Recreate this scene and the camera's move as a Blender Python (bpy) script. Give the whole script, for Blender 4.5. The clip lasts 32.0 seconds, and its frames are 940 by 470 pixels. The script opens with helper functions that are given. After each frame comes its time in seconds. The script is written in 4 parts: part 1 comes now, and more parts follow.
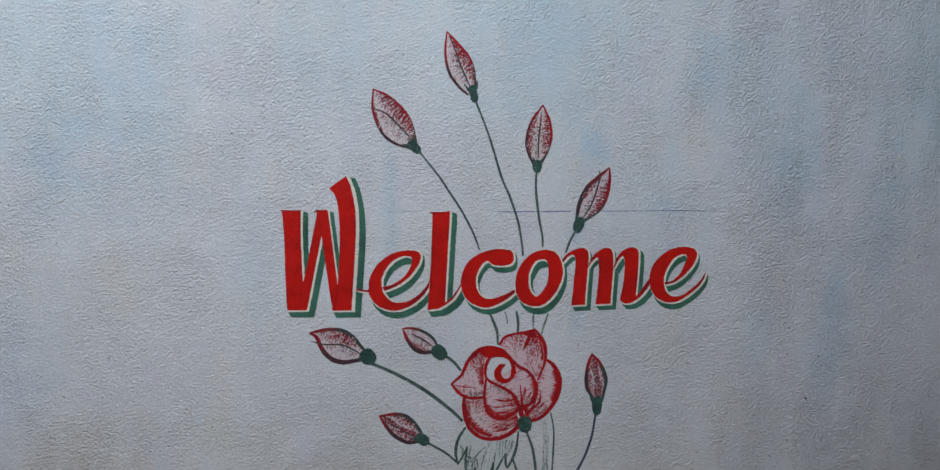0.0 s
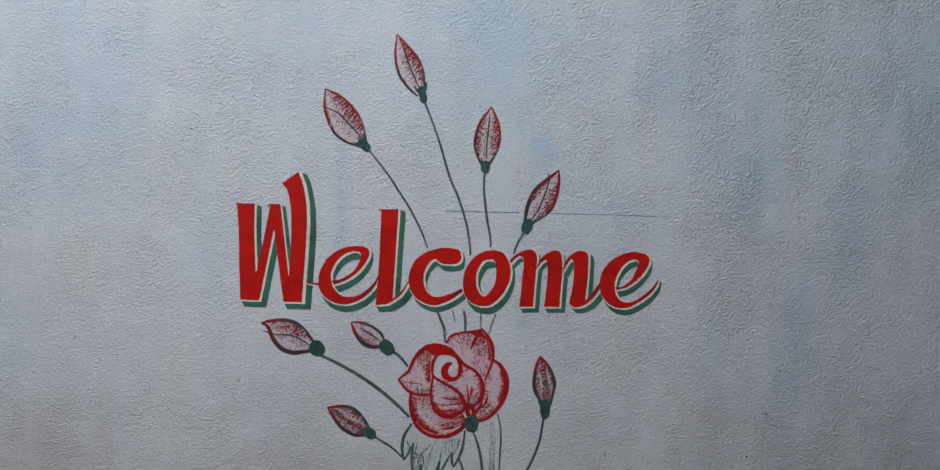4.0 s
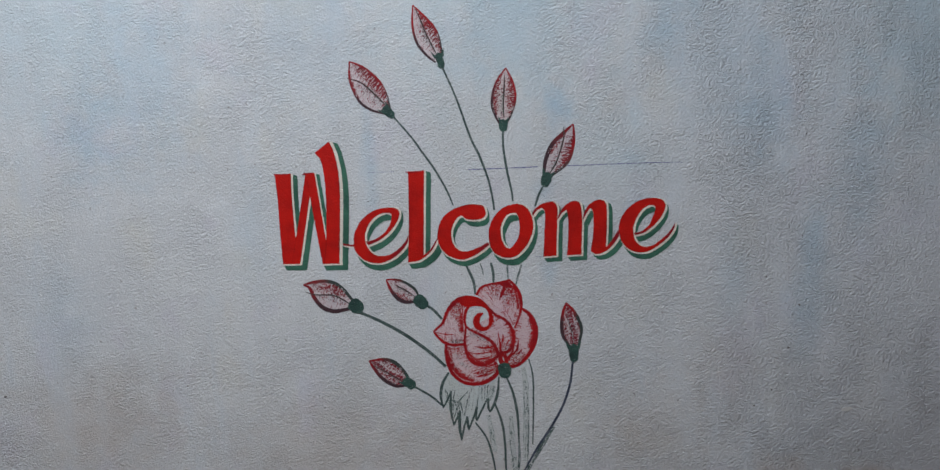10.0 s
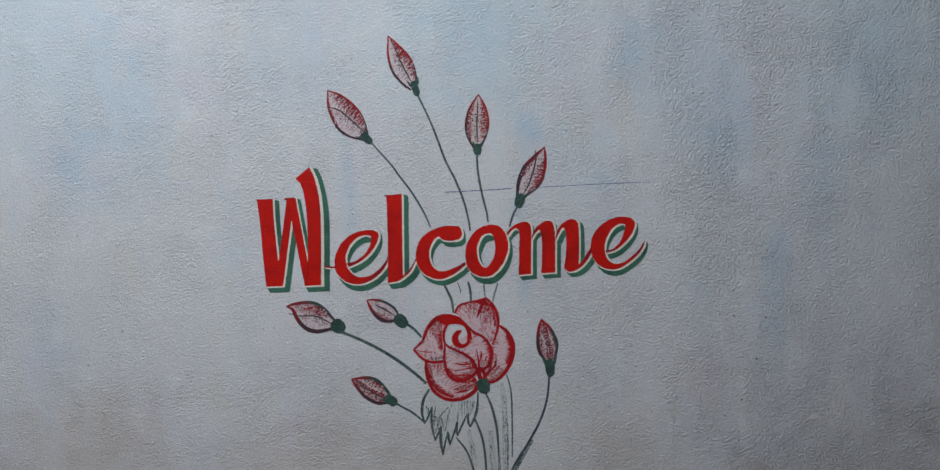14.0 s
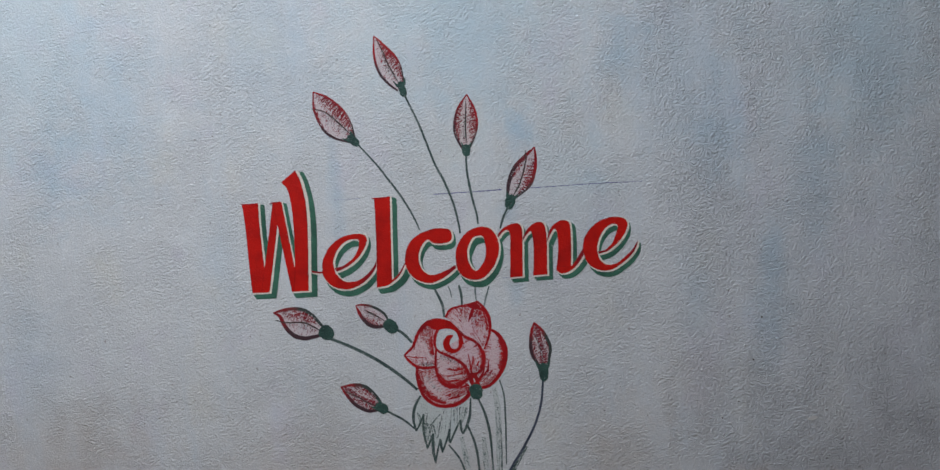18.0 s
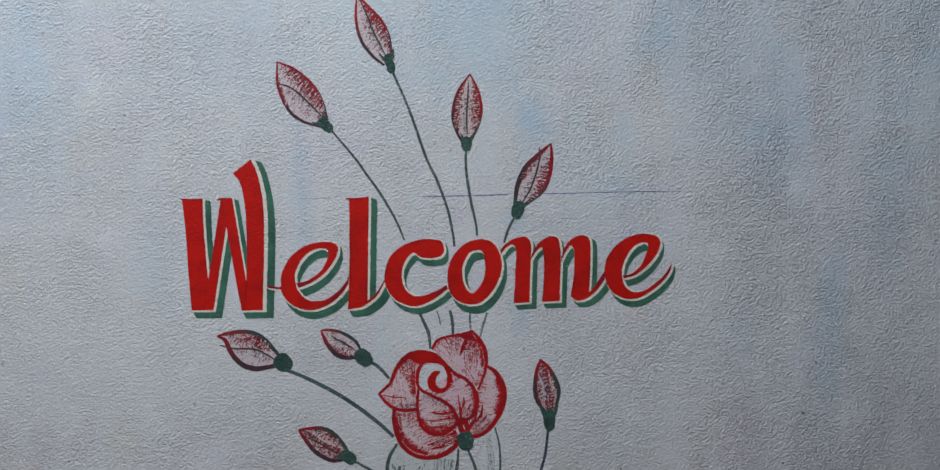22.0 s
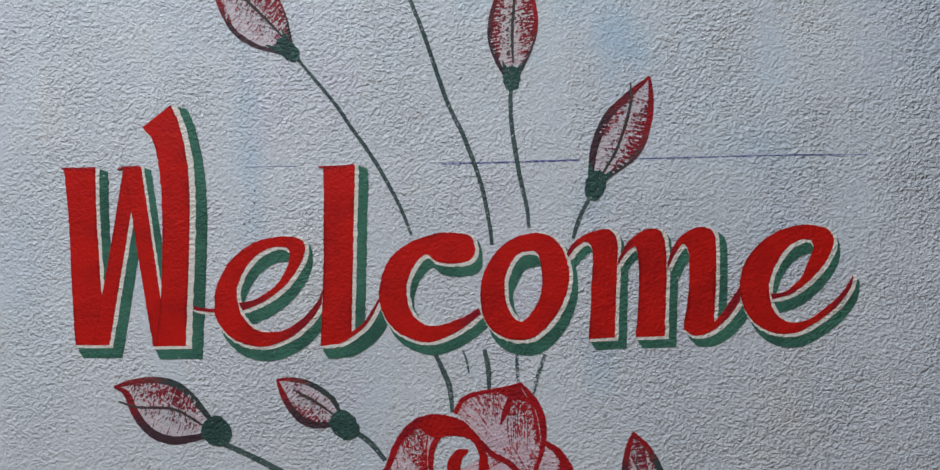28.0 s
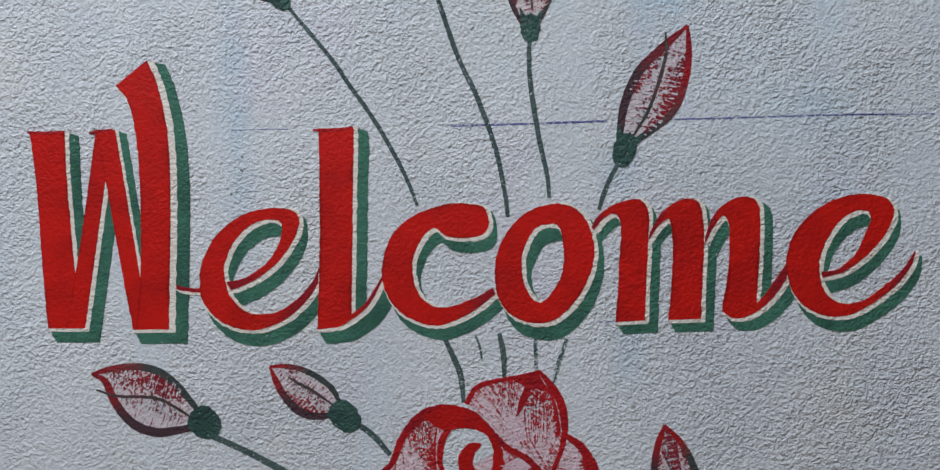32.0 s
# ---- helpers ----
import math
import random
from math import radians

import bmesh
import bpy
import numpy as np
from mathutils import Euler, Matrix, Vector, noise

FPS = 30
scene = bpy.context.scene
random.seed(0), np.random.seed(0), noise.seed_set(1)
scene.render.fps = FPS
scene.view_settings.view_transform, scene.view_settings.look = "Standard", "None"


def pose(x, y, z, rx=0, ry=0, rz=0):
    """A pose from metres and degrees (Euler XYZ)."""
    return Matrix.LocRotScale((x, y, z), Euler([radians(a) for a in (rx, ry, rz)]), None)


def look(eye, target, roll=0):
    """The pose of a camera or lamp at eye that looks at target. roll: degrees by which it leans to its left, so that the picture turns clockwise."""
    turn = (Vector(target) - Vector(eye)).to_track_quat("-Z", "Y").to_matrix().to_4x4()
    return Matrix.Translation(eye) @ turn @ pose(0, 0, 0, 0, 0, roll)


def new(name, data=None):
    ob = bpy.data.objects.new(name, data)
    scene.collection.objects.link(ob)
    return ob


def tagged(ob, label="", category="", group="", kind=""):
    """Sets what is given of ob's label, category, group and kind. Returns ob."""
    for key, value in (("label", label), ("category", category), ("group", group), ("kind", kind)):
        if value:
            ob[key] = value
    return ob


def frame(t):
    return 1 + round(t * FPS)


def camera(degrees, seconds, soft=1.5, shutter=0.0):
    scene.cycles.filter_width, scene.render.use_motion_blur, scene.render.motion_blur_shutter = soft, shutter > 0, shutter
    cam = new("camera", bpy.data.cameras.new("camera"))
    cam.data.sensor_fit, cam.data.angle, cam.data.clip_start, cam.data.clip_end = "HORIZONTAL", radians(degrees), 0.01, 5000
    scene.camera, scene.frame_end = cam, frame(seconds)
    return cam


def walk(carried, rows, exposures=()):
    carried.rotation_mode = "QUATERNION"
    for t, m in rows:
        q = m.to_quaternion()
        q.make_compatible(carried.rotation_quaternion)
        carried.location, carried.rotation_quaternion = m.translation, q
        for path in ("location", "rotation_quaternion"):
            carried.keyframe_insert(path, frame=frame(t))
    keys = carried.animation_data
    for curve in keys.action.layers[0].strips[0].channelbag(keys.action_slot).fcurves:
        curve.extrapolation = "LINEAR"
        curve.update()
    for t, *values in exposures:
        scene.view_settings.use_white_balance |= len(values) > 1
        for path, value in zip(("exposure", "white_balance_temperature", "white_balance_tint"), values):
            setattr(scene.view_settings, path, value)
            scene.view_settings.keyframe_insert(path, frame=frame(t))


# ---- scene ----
LENS = 72.0
cam = camera(LENS, 32.0, soft=1.4)

# seconds, eye, target, roll
PATH = [
    (0, (-0.189, -1.078, 1.662), (0.041, 0.884, 1.347), 0.63),
    (0.5, (-0.175, -1.076, 1.635), (0.046, 0.887, 1.317), 0.41),
    (1, (-0.150, -1.074, 1.626), (-0.006, 0.898, 1.331), 0.05),
    (1.2, (-0.144, -1.076, 1.627), (-0.0133, 0.898, 1.3419), 0.14),
    (1.5, (-0.134, -1.079, 1.629), (0.045, 0.898, 1.383), 1.07),
    (1.7, (-0.108, -1.085, 1.639), (0.0711, 0.895, 1.3973), 1.95),
    (2, (-0.070, -1.094, 1.654), (0.013, 0.890, 1.417), 2.48),
    (2.2, (-0.066, -1.094, 1.655), (0.0118, 0.886, 1.4067), 2.65),
    (2.5, (-0.060, -1.095, 1.656), (0.047, 0.879, 1.357), 3.90),
    (4.5, (-0.000, -1.121, 1.627), (0.036, 0.862, 1.364), 0.87),
    (4.7, (-0.001, -1.124, 1.622), (0.0236, 0.857, 1.3472), 0.84),
    (5, (-0.002, -1.129, 1.615), (0.021, 0.850, 1.333), 1.08),
    (5.5, (-0.002, -1.136, 1.601), (-0.006, 0.837, 1.269), 0.49),
    (5.7, (-0.005, -1.140, 1.593), (-0.0273, 0.832, 1.2569), 0.09),
    (6, (-0.009, -1.146, 1.582), (-0.036, 0.825, 1.246), -0.02),
    (6.5, (-0.013, -1.151, 1.594), (-0.023, 0.819, 1.249), 0.00),
    (7, (-0.012, -1.158, 1.589), (-0.009, 0.804, 1.200), -0.30),
    (7.5, (-0.012, -1.164, 1.573), (-0.008, 0.802, 1.204), -0.37),
    (8, (-0.012, -1.170, 1.576), (0.011, 0.802, 1.241), -0.55),
    (8.5, (-0.010, -1.175, 1.577), (-0.001, 0.801, 1.268), -1.12),
    (9, (0.001, -1.178, 1.586), (-0.002, 0.797, 1.275), -1.33),
    (9.5, (-0.000, -1.183, 1.581), (-0.002, 0.792, 1.266), -1.76),
    (10, (0.003, -1.190, 1.581), (-0.030, 0.788, 1.292), -2.02),
    (10.2, (0.003, -1.193, 1.585), (-0.0311, 0.787, 1.3032), -2.00),
    (10.5, (0.003, -1.198, 1.590), (-0.030, 0.786, 1.344), -2.22),
    (11, (0.006, -1.204, 1.600), (-0.039, 0.782, 1.367), -2.15),
    (11.5, (0.007, -1.209, 1.600), (-0.029, 0.777, 1.373), -2.18),
    (12, (0.008, -1.213, 1.594), (-0.034, 0.774, 1.369), -2.19),
    (12.5, (0.015, -1.219, 1.601), (-0.012, 0.767, 1.366), -2.17),
    (13, (0.014, -1.224, 1.593), (0.003, 0.762, 1.353), -2.10),
    (13.5, (0.017, -1.226, 1.598), (0.014, 0.757, 1.341), -2.32),
    (14, (0.033, -1.229, 1.601), (0.026, 0.755, 1.348), -2.86),
    (14.5, (0.033, -1.237, 1.590), (0.025, 0.752, 1.376), -3.36),
    (16.5, (0.043, -1.234, 1.605), (0.007, 0.753, 1.385), -3.53),
    (17, (0.035, -1.234, 1.597), (0.020, 0.753, 1.372), -3.33),
    (17.5, (0.032, -1.226, 1.587), (0.021, 0.761, 1.356), -3.15),
    (18, (0.041, -1.208, 1.587), (0.052, 0.779, 1.358), -3.58),
    (18.2, (0.036, -1.203, 1.583), (0.0473, 0.785, 1.3682), -3.70),
    (18.5, (0.029, -1.196, 1.576), (0.075, 0.795, 1.399), -3.54),
    (18.7, (0.037, -1.184, 1.591), (0.1076, 0.807, 1.4047), -3.47),
    (19, (0.050, -1.165, 1.613), (0.079, 0.824, 1.406), -3.42),
    (19.2, (0.045, -1.155, 1.606), (0.0620, 0.836, 1.4110), -3.27),
    (19.5, (0.037, -1.139, 1.595), (0.054, 0.853, 1.418), -3.06),
    (19.7, (0.036, -1.127, 1.596), (0.0634, 0.866, 1.4202), -2.72),
    (20, (0.035, -1.108, 1.598), (0.064, 0.885, 1.436), -1.81),
    (20.5, (0.032, -1.081, 1.583), (0.110, 0.913, 1.449), -0.54),
    (20.7, (0.033, -1.065, 1.591), (0.1240, 0.927, 1.4410), -0.13),
    (21, (0.035, -1.042, 1.602), (0.121, 0.947, 1.409), 0.26),
    (21.5, (0.026, -1.019, 1.583), (0.088, 0.973, 1.412), -0.06),
    (21.7, (0.024, -1.000, 1.584), (0.1003, 0.989, 1.3944), -0.41),
    (22, (0.022, -0.972, 1.585), (0.086, 1.013, 1.348), -1.04),
    (22.5, (0.016, -0.937, 1.568), (0.079, 1.051, 1.357), -1.21),
    (22.7, (0.013, -0.919, 1.564), (0.0653, 1.071, 1.3713), -1.00),
    (23, (0.009, -0.891, 1.557), (0.054, 1.100, 1.376), -0.74),
    (23.2, (0.005, -0.877, 1.559), (0.0507, 1.114, 1.3834), -0.76),
    (23.5, (0.000, -0.856, 1.562), (0.062, 1.136, 1.397), -0.67),
    (24, (-0.006, -0.817, 1.562), (0.070, 1.171, 1.357), -0.57),
    (24.5, (-0.010, -0.789, 1.552), (0.066, 1.198, 1.337), -0.73),
    (26.5, (0.007, -0.675, 1.487), (-0.002, 1.322, 1.391), 0.33),
    (26.7, (0.008, -0.663, 1.488), (-0.0160, 1.335, 1.4042), -0.26),
    (27, (0.010, -0.645, 1.489), (0.027, 1.354, 1.419), -0.76),
    (27.2, (0.013, -0.637, 1.491), (0.0297, 1.362, 1.4183), -1.02),
    (27.5, (0.017, -0.625, 1.495), (0.024, 1.373, 1.404), -1.05),
    (27.7, (0.019, -0.617, 1.493), (0.0019, 1.381, 1.3931), -1.04),
    (28, (0.023, -0.604, 1.490), (-0.023, 1.393, 1.396), -1.15),
    (28.2, (0.024, -0.598, 1.489), (-0.0263, 1.399, 1.4068), -1.08),
    (28.5, (0.025, -0.590, 1.487), (0.016, 1.408, 1.404), -0.46),
    (28.7, (0.025, -0.584, 1.487), (0.0249, 1.414, 1.3914), -0.34),
    (29, (0.025, -0.574, 1.486), (0.000, 1.423, 1.376), -0.65),
    (29.5, (0.025, -0.564, 1.488), (-0.027, 1.432, 1.363), -0.87),
    (30, (0.021, -0.556, 1.485), (-0.052, 1.439, 1.361), -1.38),
    (30.5, (0.020, -0.550, 1.483), (-0.045, 1.445, 1.360), -1.59),
    (31, (0.020, -0.545, 1.483), (-0.042, 1.449, 1.342), -1.42),
    (31.5, (0.019, -0.543, 1.484), (-0.050, 1.450, 1.335), -1.32),
    (32, (0.016, -0.540, 1.482), (-0.052, 1.453, 1.318), -1.25),
]
EXPOSURES = [(0, 0.10, 6540, 10), (5, 0.11, 6690, 10), (7, 0.11, 6790, 10), (11, 0.12, 6690, 10), (14, 0.12, 6680, 10), (17, 0.14, 6670, 10), (20, 0.14, 6650, 10), (22, 0.14, 6630, 10), (24, 0.19, 6600, 10), (28, 0.23, 6580, 10), (32, 0.28, 6570, 10)]
walk(cam, [(t, look(eye, target, roll)) for t, eye, target, roll in PATH], EXPOSURES)

# ---- light: dim sky, and an area lamp added up and to one side behind the viewer ----
world = bpy.data.worlds.new("sky")
scene.world = world
world.use_nodes = True
wn = world.node_tree.nodes
sky = wn.new("ShaderNodeTexSky")
sky.sky_type = "NISHITA"
sky.sun_disc = False
sky.sun_elevation = radians(50)
sky.sun_rotation = radians(200)
world.node_tree.links.new(sky.outputs[0], wn["Background"].inputs[0])
wn["Background"].inputs[1].default_value = 0.10

# added lamp, placed so that its light falls off across the wall
lamp = new("added_daylight", bpy.data.lights.new("added_daylight", "AREA"))
lamp.data.shape = "RECTANGLE"
lamp.data.size, lamp.data.size_y = 0.95, 0.75
lamp.data.energy = 67.5
lamp.data.color = (0.817, 0.887, 0.997)
lamp.matrix_world = look((-0.84, -1.50, 3.5), (-0.06, 0.0, 1.63))

# ---- materials ----
PALE_BLUE, BLUE_STAIN, RUST_STAIN, WARM_TONE = (0.54, 0.66, 0.71), (0.38, 0.54, 0.66), (0.50, 0.31, 0.19), (0.54, 0.47, 0.42)
CORNER_SHADE = (0.43, 0.43, 0.45)
BLUE_PATCHES = [  # tint, x, z, radius, strength, how drawn out it runs down
    # first row: broad bluer patches, mostly towards the top
    (PALE_BLUE, 0.05, 1.90, 0.42, 0.75, 0.9), (PALE_BLUE, -0.75, 1.88, 0.38, 0.62, 0.8), (PALE_BLUE, 0.80, 1.80, 0.34, 0.60, 0.8), (PALE_BLUE, 0.25, 1.55, 0.16, 0.35, 1.0),
    (BLUE_STAIN, 0.147, 1.635, 0.05, 0.70, 0.8), (BLUE_STAIN, 0.30, 1.455, 0.05, 0.40, 1.0), (BLUE_STAIN, 0.12, 1.49, 0.04, 0.35, 0.8), (BLUE_STAIN, 0.52, 1.62, 0.10, 0.40, 0.5), (BLUE_STAIN, 0.34, 1.78, 0.09, 0.40, 0.7), (BLUE_STAIN, -0.60, 1.70, 0.18, 0.34, 0.6), (BLUE_STAIN, -0.80, 1.25, 0.12, 0.26, 0.5),
    (BLUE_STAIN, 0.62, 1.28, 0.07, 0.30, 0.35), (BLUE_STAIN, 0.70, 1.52, 0.08, 0.34, 0.3), (BLUE_STAIN, -0.195, 1.53, 0.026, 0.45, 0.14),
    (BLUE_STAIN, 0.45, 1.74, 0.20, 0.34, 0.6), (BLUE_STAIN, -0.30, 1.84, 0.22, 0.30, 0.6), (BLUE_STAIN, 0.13, 1.33, 0.03, 0.35, 0.5), (BLUE_STAIN, 0.28, 1.54, 0.05, 0.28, 1.2),
    (BLUE_STAIN, 0.06, 1.80, 0.18, 0.30, 0.8), (BLUE_STAIN, 0.80, 1.70, 0.16, 0.30, 0.6), (BLUE_STAIN, -0.42, 1.42, 0.07, 0.22, 0.3), (BLUE_STAIN, 0.47, 1.30, 0.06, 0.25, 0.4),
    (BLUE_STAIN, 0.60, 1.24, 0.05, 0.22, 0.35), (BLUE_STAIN, 0.62, 1.40, 0.05, 0.40, 0.4), (BLUE_STAIN, -0.72, 1.61, 0.09, 0.40, 0.6),
]
RUST_AND_SHADE = [
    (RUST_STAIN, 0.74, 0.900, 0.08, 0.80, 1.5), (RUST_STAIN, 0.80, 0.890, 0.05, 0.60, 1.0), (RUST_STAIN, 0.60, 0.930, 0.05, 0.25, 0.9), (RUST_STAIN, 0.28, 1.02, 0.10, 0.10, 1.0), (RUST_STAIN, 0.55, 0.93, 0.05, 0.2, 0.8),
    # broad warmer patches, mostly along the bottom
    (WARM_TONE, 0.32, 1.00, 0.20, 0.28, 1.0), (WARM_TONE, -0.30, 0.98, 0.32, 0.45, 1.3), (WARM_TONE, -0.75, 1.05, 0.28, 0.55, 1.2),
    # grey patch low on the right: fading light put into the colour
    (CORNER_SHADE, 0.85, 0.95, 0.40, 0.60, 1.0), (WARM_TONE, 0.45, 1.14, 0.16, 0.22, 1.0), (WARM_TONE, -0.05, 0.96, 0.2, 0.5, 1.0),
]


class Nodes:
    """Small helper to write node trees shortly."""

    def __init__(self, name):
        self.mat = bpy.data.materials.new(name)
        self.mat.use_nodes = True
        self.tree = self.mat.node_tree
        self.bsdf = self.tree.nodes["Principled BSDF"]

    def add(self, kind, **sets):
        node = self.tree.nodes.new(kind)
        for key, value in sets.items():
            setattr(node, key, value)
        return node

    def link(self, value, socket):
        if isinstance(value, bpy.types.NodeSocket):
            self.tree.links.new(value, socket)
        elif value is not None:
            socket.default_value = value

    def math(self, op, a, b=None, c=None, clamp=False):
        node = self.add("ShaderNodeMath", operation=op, use_clamp=clamp)
        for value, socket in zip((a, b, c), node.inputs):
            self.link(value, socket)
        return node.outputs[0]

    def mix(self, a, b, factor):
        node = self.add("ShaderNodeMix", data_type="RGBA")
        self.link(factor, node.inputs[0])
        for value, socket in ((a, node.inputs[6]), (b, node.inputs[7])):
            self.link((*value, 1.0) if isinstance(value, tuple) and len(value) == 3 else value, socket)
        return node.outputs[2]

    def noise(self, where, scale, detail=2.0, rough=0.5, distort=0.0):
        node = self.add("ShaderNodeTexNoise")
        self.link(where, node.inputs["Vector"])
        node.inputs["Scale"].default_value, node.inputs["Detail"].default_value = scale, detail
        node.inputs["Roughness"].default_value, node.inputs["Distortion"].default_value = rough, distort
        return node.outputs["Fac"]

    def step(self, value, low, high, a=0.0, b=1.0):
        node = self.add("ShaderNodeMapRange", interpolation_type="SMOOTHSTEP")
        self.link(value, node.inputs[0])
        for socket, v in zip(node.inputs[1:5], (low, high, a, b)):
            self.link(v, socket)
        return node.outputs[0]

    def place(self, stretch=(1, 1, 1)):
        geo = self.add("ShaderNodeNewGeometry")
        node = self.add("ShaderNodeVectorMath", operation="MULTIPLY")
        self.link(geo.outputs["Position"], node.inputs[0])
        node.inputs[1].default_value = stretch
        return node.outputs[0]

    def turned(self, stretch, angle):
        """Places of the wall stretched and turned, so that no grain runs along the wall's own directions."""
        geo = self.add("ShaderNodeNewGeometry")
        node = self.add("ShaderNodeMapping")
        self.link(geo.outputs["Position"], node.inputs["Vector"])
        node.inputs["Scale"].default_value = stretch
        node.inputs["Rotation"].default_value = (radians(31), radians(angle), radians(24))
        node.inputs["Location"].default_value = (0.31, 0.77, 0.13)
        return node.outputs[0]

    def uv(self, stretch=(1, 1, 1)):
        tex = self.add("ShaderNodeTexCoord")
        node = self.add("ShaderNodeVectorMath", operation="MULTIPLY")
        self.link(tex.outputs["UV"], node.inputs[0])
        node.inputs[1].default_value = stretch
        return node.outputs[0]

    def run(self, along, across):
        """Along and across the stroke, in so many grains to the millimetre."""
        tex = self.add("ShaderNodeUVMap", uv_map="Millimetres")
        node = self.add("ShaderNodeVectorMath", operation="MULTIPLY")
        self.link(tex.outputs["UV"], node.inputs[0])
        node.inputs[1].default_value = (along, across, 1)
        return node.outputs[0]

    def near(self, x, z, radius, run=1.0):
        """1 at a place of the wall, fading to 0 at the radius, with a ragged edge."""
        node = self.add("ShaderNodeVectorMath", operation="DISTANCE")
        self.link(self.place((1, 1, run)), node.inputs[0])
        node.inputs[1].default_value = (x, 0, z * run)
        ragged = self.math("MULTIPLY_ADD", self.ragged, radius * 1.2, node.outputs["Value"])
        return self.step(ragged, radius * 0.45, radius * 1.5, 1.0, 0.0)


def plaster(n, tints=False):
    """Colour of the whitewash, height of the sand grain in metres, and the grain itself, 0 to 1."""
    n.where = n.place()
    n.ragged = n.noise(n.where, 22, 4, 0.6)
    grain_a = n.noise(n.turned((0.90, 1, 1.0), 38), 560, 1.0, 0.6, 0.0)
    grain_b = n.noise(n.turned((0.90, 1, 1), -27), 320, 1.4, 0.55, 0.0)
    lumps = n.noise(n.turned((0.72, 1, 1), 52), 170, 2.0, 0.55, 0.0)
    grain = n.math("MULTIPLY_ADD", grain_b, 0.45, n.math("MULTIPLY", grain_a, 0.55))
    calm = n.step(n.noise(n.where, 9.0, 3, 0.6), 0.32, 0.66, 0.58, 1.18)
    # sand of two sizes on a gently lumpy bed; smeared patches are smoother
    rise = n.math("MULTIPLY_ADD", grain_b, 1.12, n.math("MULTIPLY", grain_a, 0.60))
    rise = n.math("MULTIPLY_ADD", lumps, 0.50, rise)
    drag = n.noise(n.turned((0.36, 1, 1.0), 8), 135, 1.5, 0.5, 0.3)
    rise = n.math("MULTIPLY_ADD", drag, n.step(n.ragged, 0.40, 0.64, 0.05, 0.32), rise)
    patch = n.noise(n.place((1, 1, 0.22)), 15, 4, 0.6)
    calm = n.math("MULTIPLY", calm, n.step(patch, 0.48, 0.66, 1.0, 0.5))
    up = n.add("ShaderNodeSeparateXYZ")
    n.link(n.where, up.inputs[0])
    # the trowel pressed it flatter towards one side
    calm = n.math("MULTIPLY", calm, n.step(n.math("MULTIPLY_ADD", n.ragged, 0.5, up.outputs[0]), 0.35, 0.85, 0.66, 1.25))
    # and left it coarser towards the foot
    calm = n.math("MULTIPLY", calm, n.step(n.math("MULTIPLY_ADD", n.ragged, 0.3, up.outputs[2]), 1.42, 1.15, 1.0, 1.45))
    height = n.math("MULTIPLY", n.math("MULTIPLY", n.math("SUBTRACT", rise, 1.15), calm), 0.0033)
    cloud = n.noise(n.where, 3.2, 4, 0.6)
    colour = n.mix((0.578, 0.599, 0.614), (0.662, 0.679, 0.684), n.step(cloud, 0.3, 0.7))
    colour = n.mix(colour, (0.50, 0.59, 0.67), n.math("MULTIPLY", n.step(patch, 0.50, 0.76), 0.45))
    # old washes show through: a little yellower here, lilac there
    tinge = n.noise(n.place((1, 1, 0.7)), 7.5, 3, 0.55)
    colour = n.mix(colour, (0.67, 0.655, 0.585), n.math("MULTIPLY", n.step(tinge, 0.54, 0.72), 0.45))
    colour = n.mix(colour, (0.60, 0.575, 0.665), n.math("MULTIPLY", n.step(tinge, 0.46, 0.30), 0.45))
    # bluer towards the right-hand side
    colour = n.mix(colour, (0.595, 0.632, 0.695), n.math("MULTIPLY", n.step(n.math("MULTIPLY_ADD", n.ragged, 0.4, up.outputs[0]), 0.25, 0.95), 0.42))
    chalk = n.noise(n.place((1, 1, 0.8)), 15, 4, 0.65)
    colour = n.mix(colour, (0.718, 0.745, 0.762), n.math("MULTIPLY", n.step(chalk, 0.54, 0.72), 0.5))
    # hollows darkened and grain tops paled: the sand's light and shade in the colour
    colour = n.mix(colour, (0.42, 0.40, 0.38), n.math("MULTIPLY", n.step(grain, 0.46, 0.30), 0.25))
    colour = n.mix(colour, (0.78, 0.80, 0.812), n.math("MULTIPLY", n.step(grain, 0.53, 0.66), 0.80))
    speck = n.noise(n.where, 95, 1, 0.5)
    colour = n.mix(colour, (0.25, 0.22, 0.2), n.math("MULTIPLY", n.step(speck, 0.735, 0.77), 0.6))
    if tints:
        for tint, x, z, radius, strength, run in BLUE_PATCHES + RUST_AND_SHADE:
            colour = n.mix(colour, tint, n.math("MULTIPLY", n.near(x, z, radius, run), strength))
    return colour, height, grain


def finish(n, colour, height, rough, deep=1.0, gloss=0.3):
    bump = n.add("ShaderNodeBump")
    bump.inputs["Strength"].default_value = deep
    bump.inputs["Distance"].default_value = 1.0
    n.link(height, bump.inputs["Height"])
    n.link(bump.outputs[0], n.bsdf.inputs["Normal"])
    n.link(colour, n.bsdf.inputs["Base Color"])
    n.link(rough, n.bsdf.inputs["Roughness"])
    n.bsdf.inputs["Specular IOR Level"].default_value = gloss
    return n.mat


def limewash():
    n = Nodes("limewashed_plaster")
    colour, height, grain = plaster(n, tints=True)
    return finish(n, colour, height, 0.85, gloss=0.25)


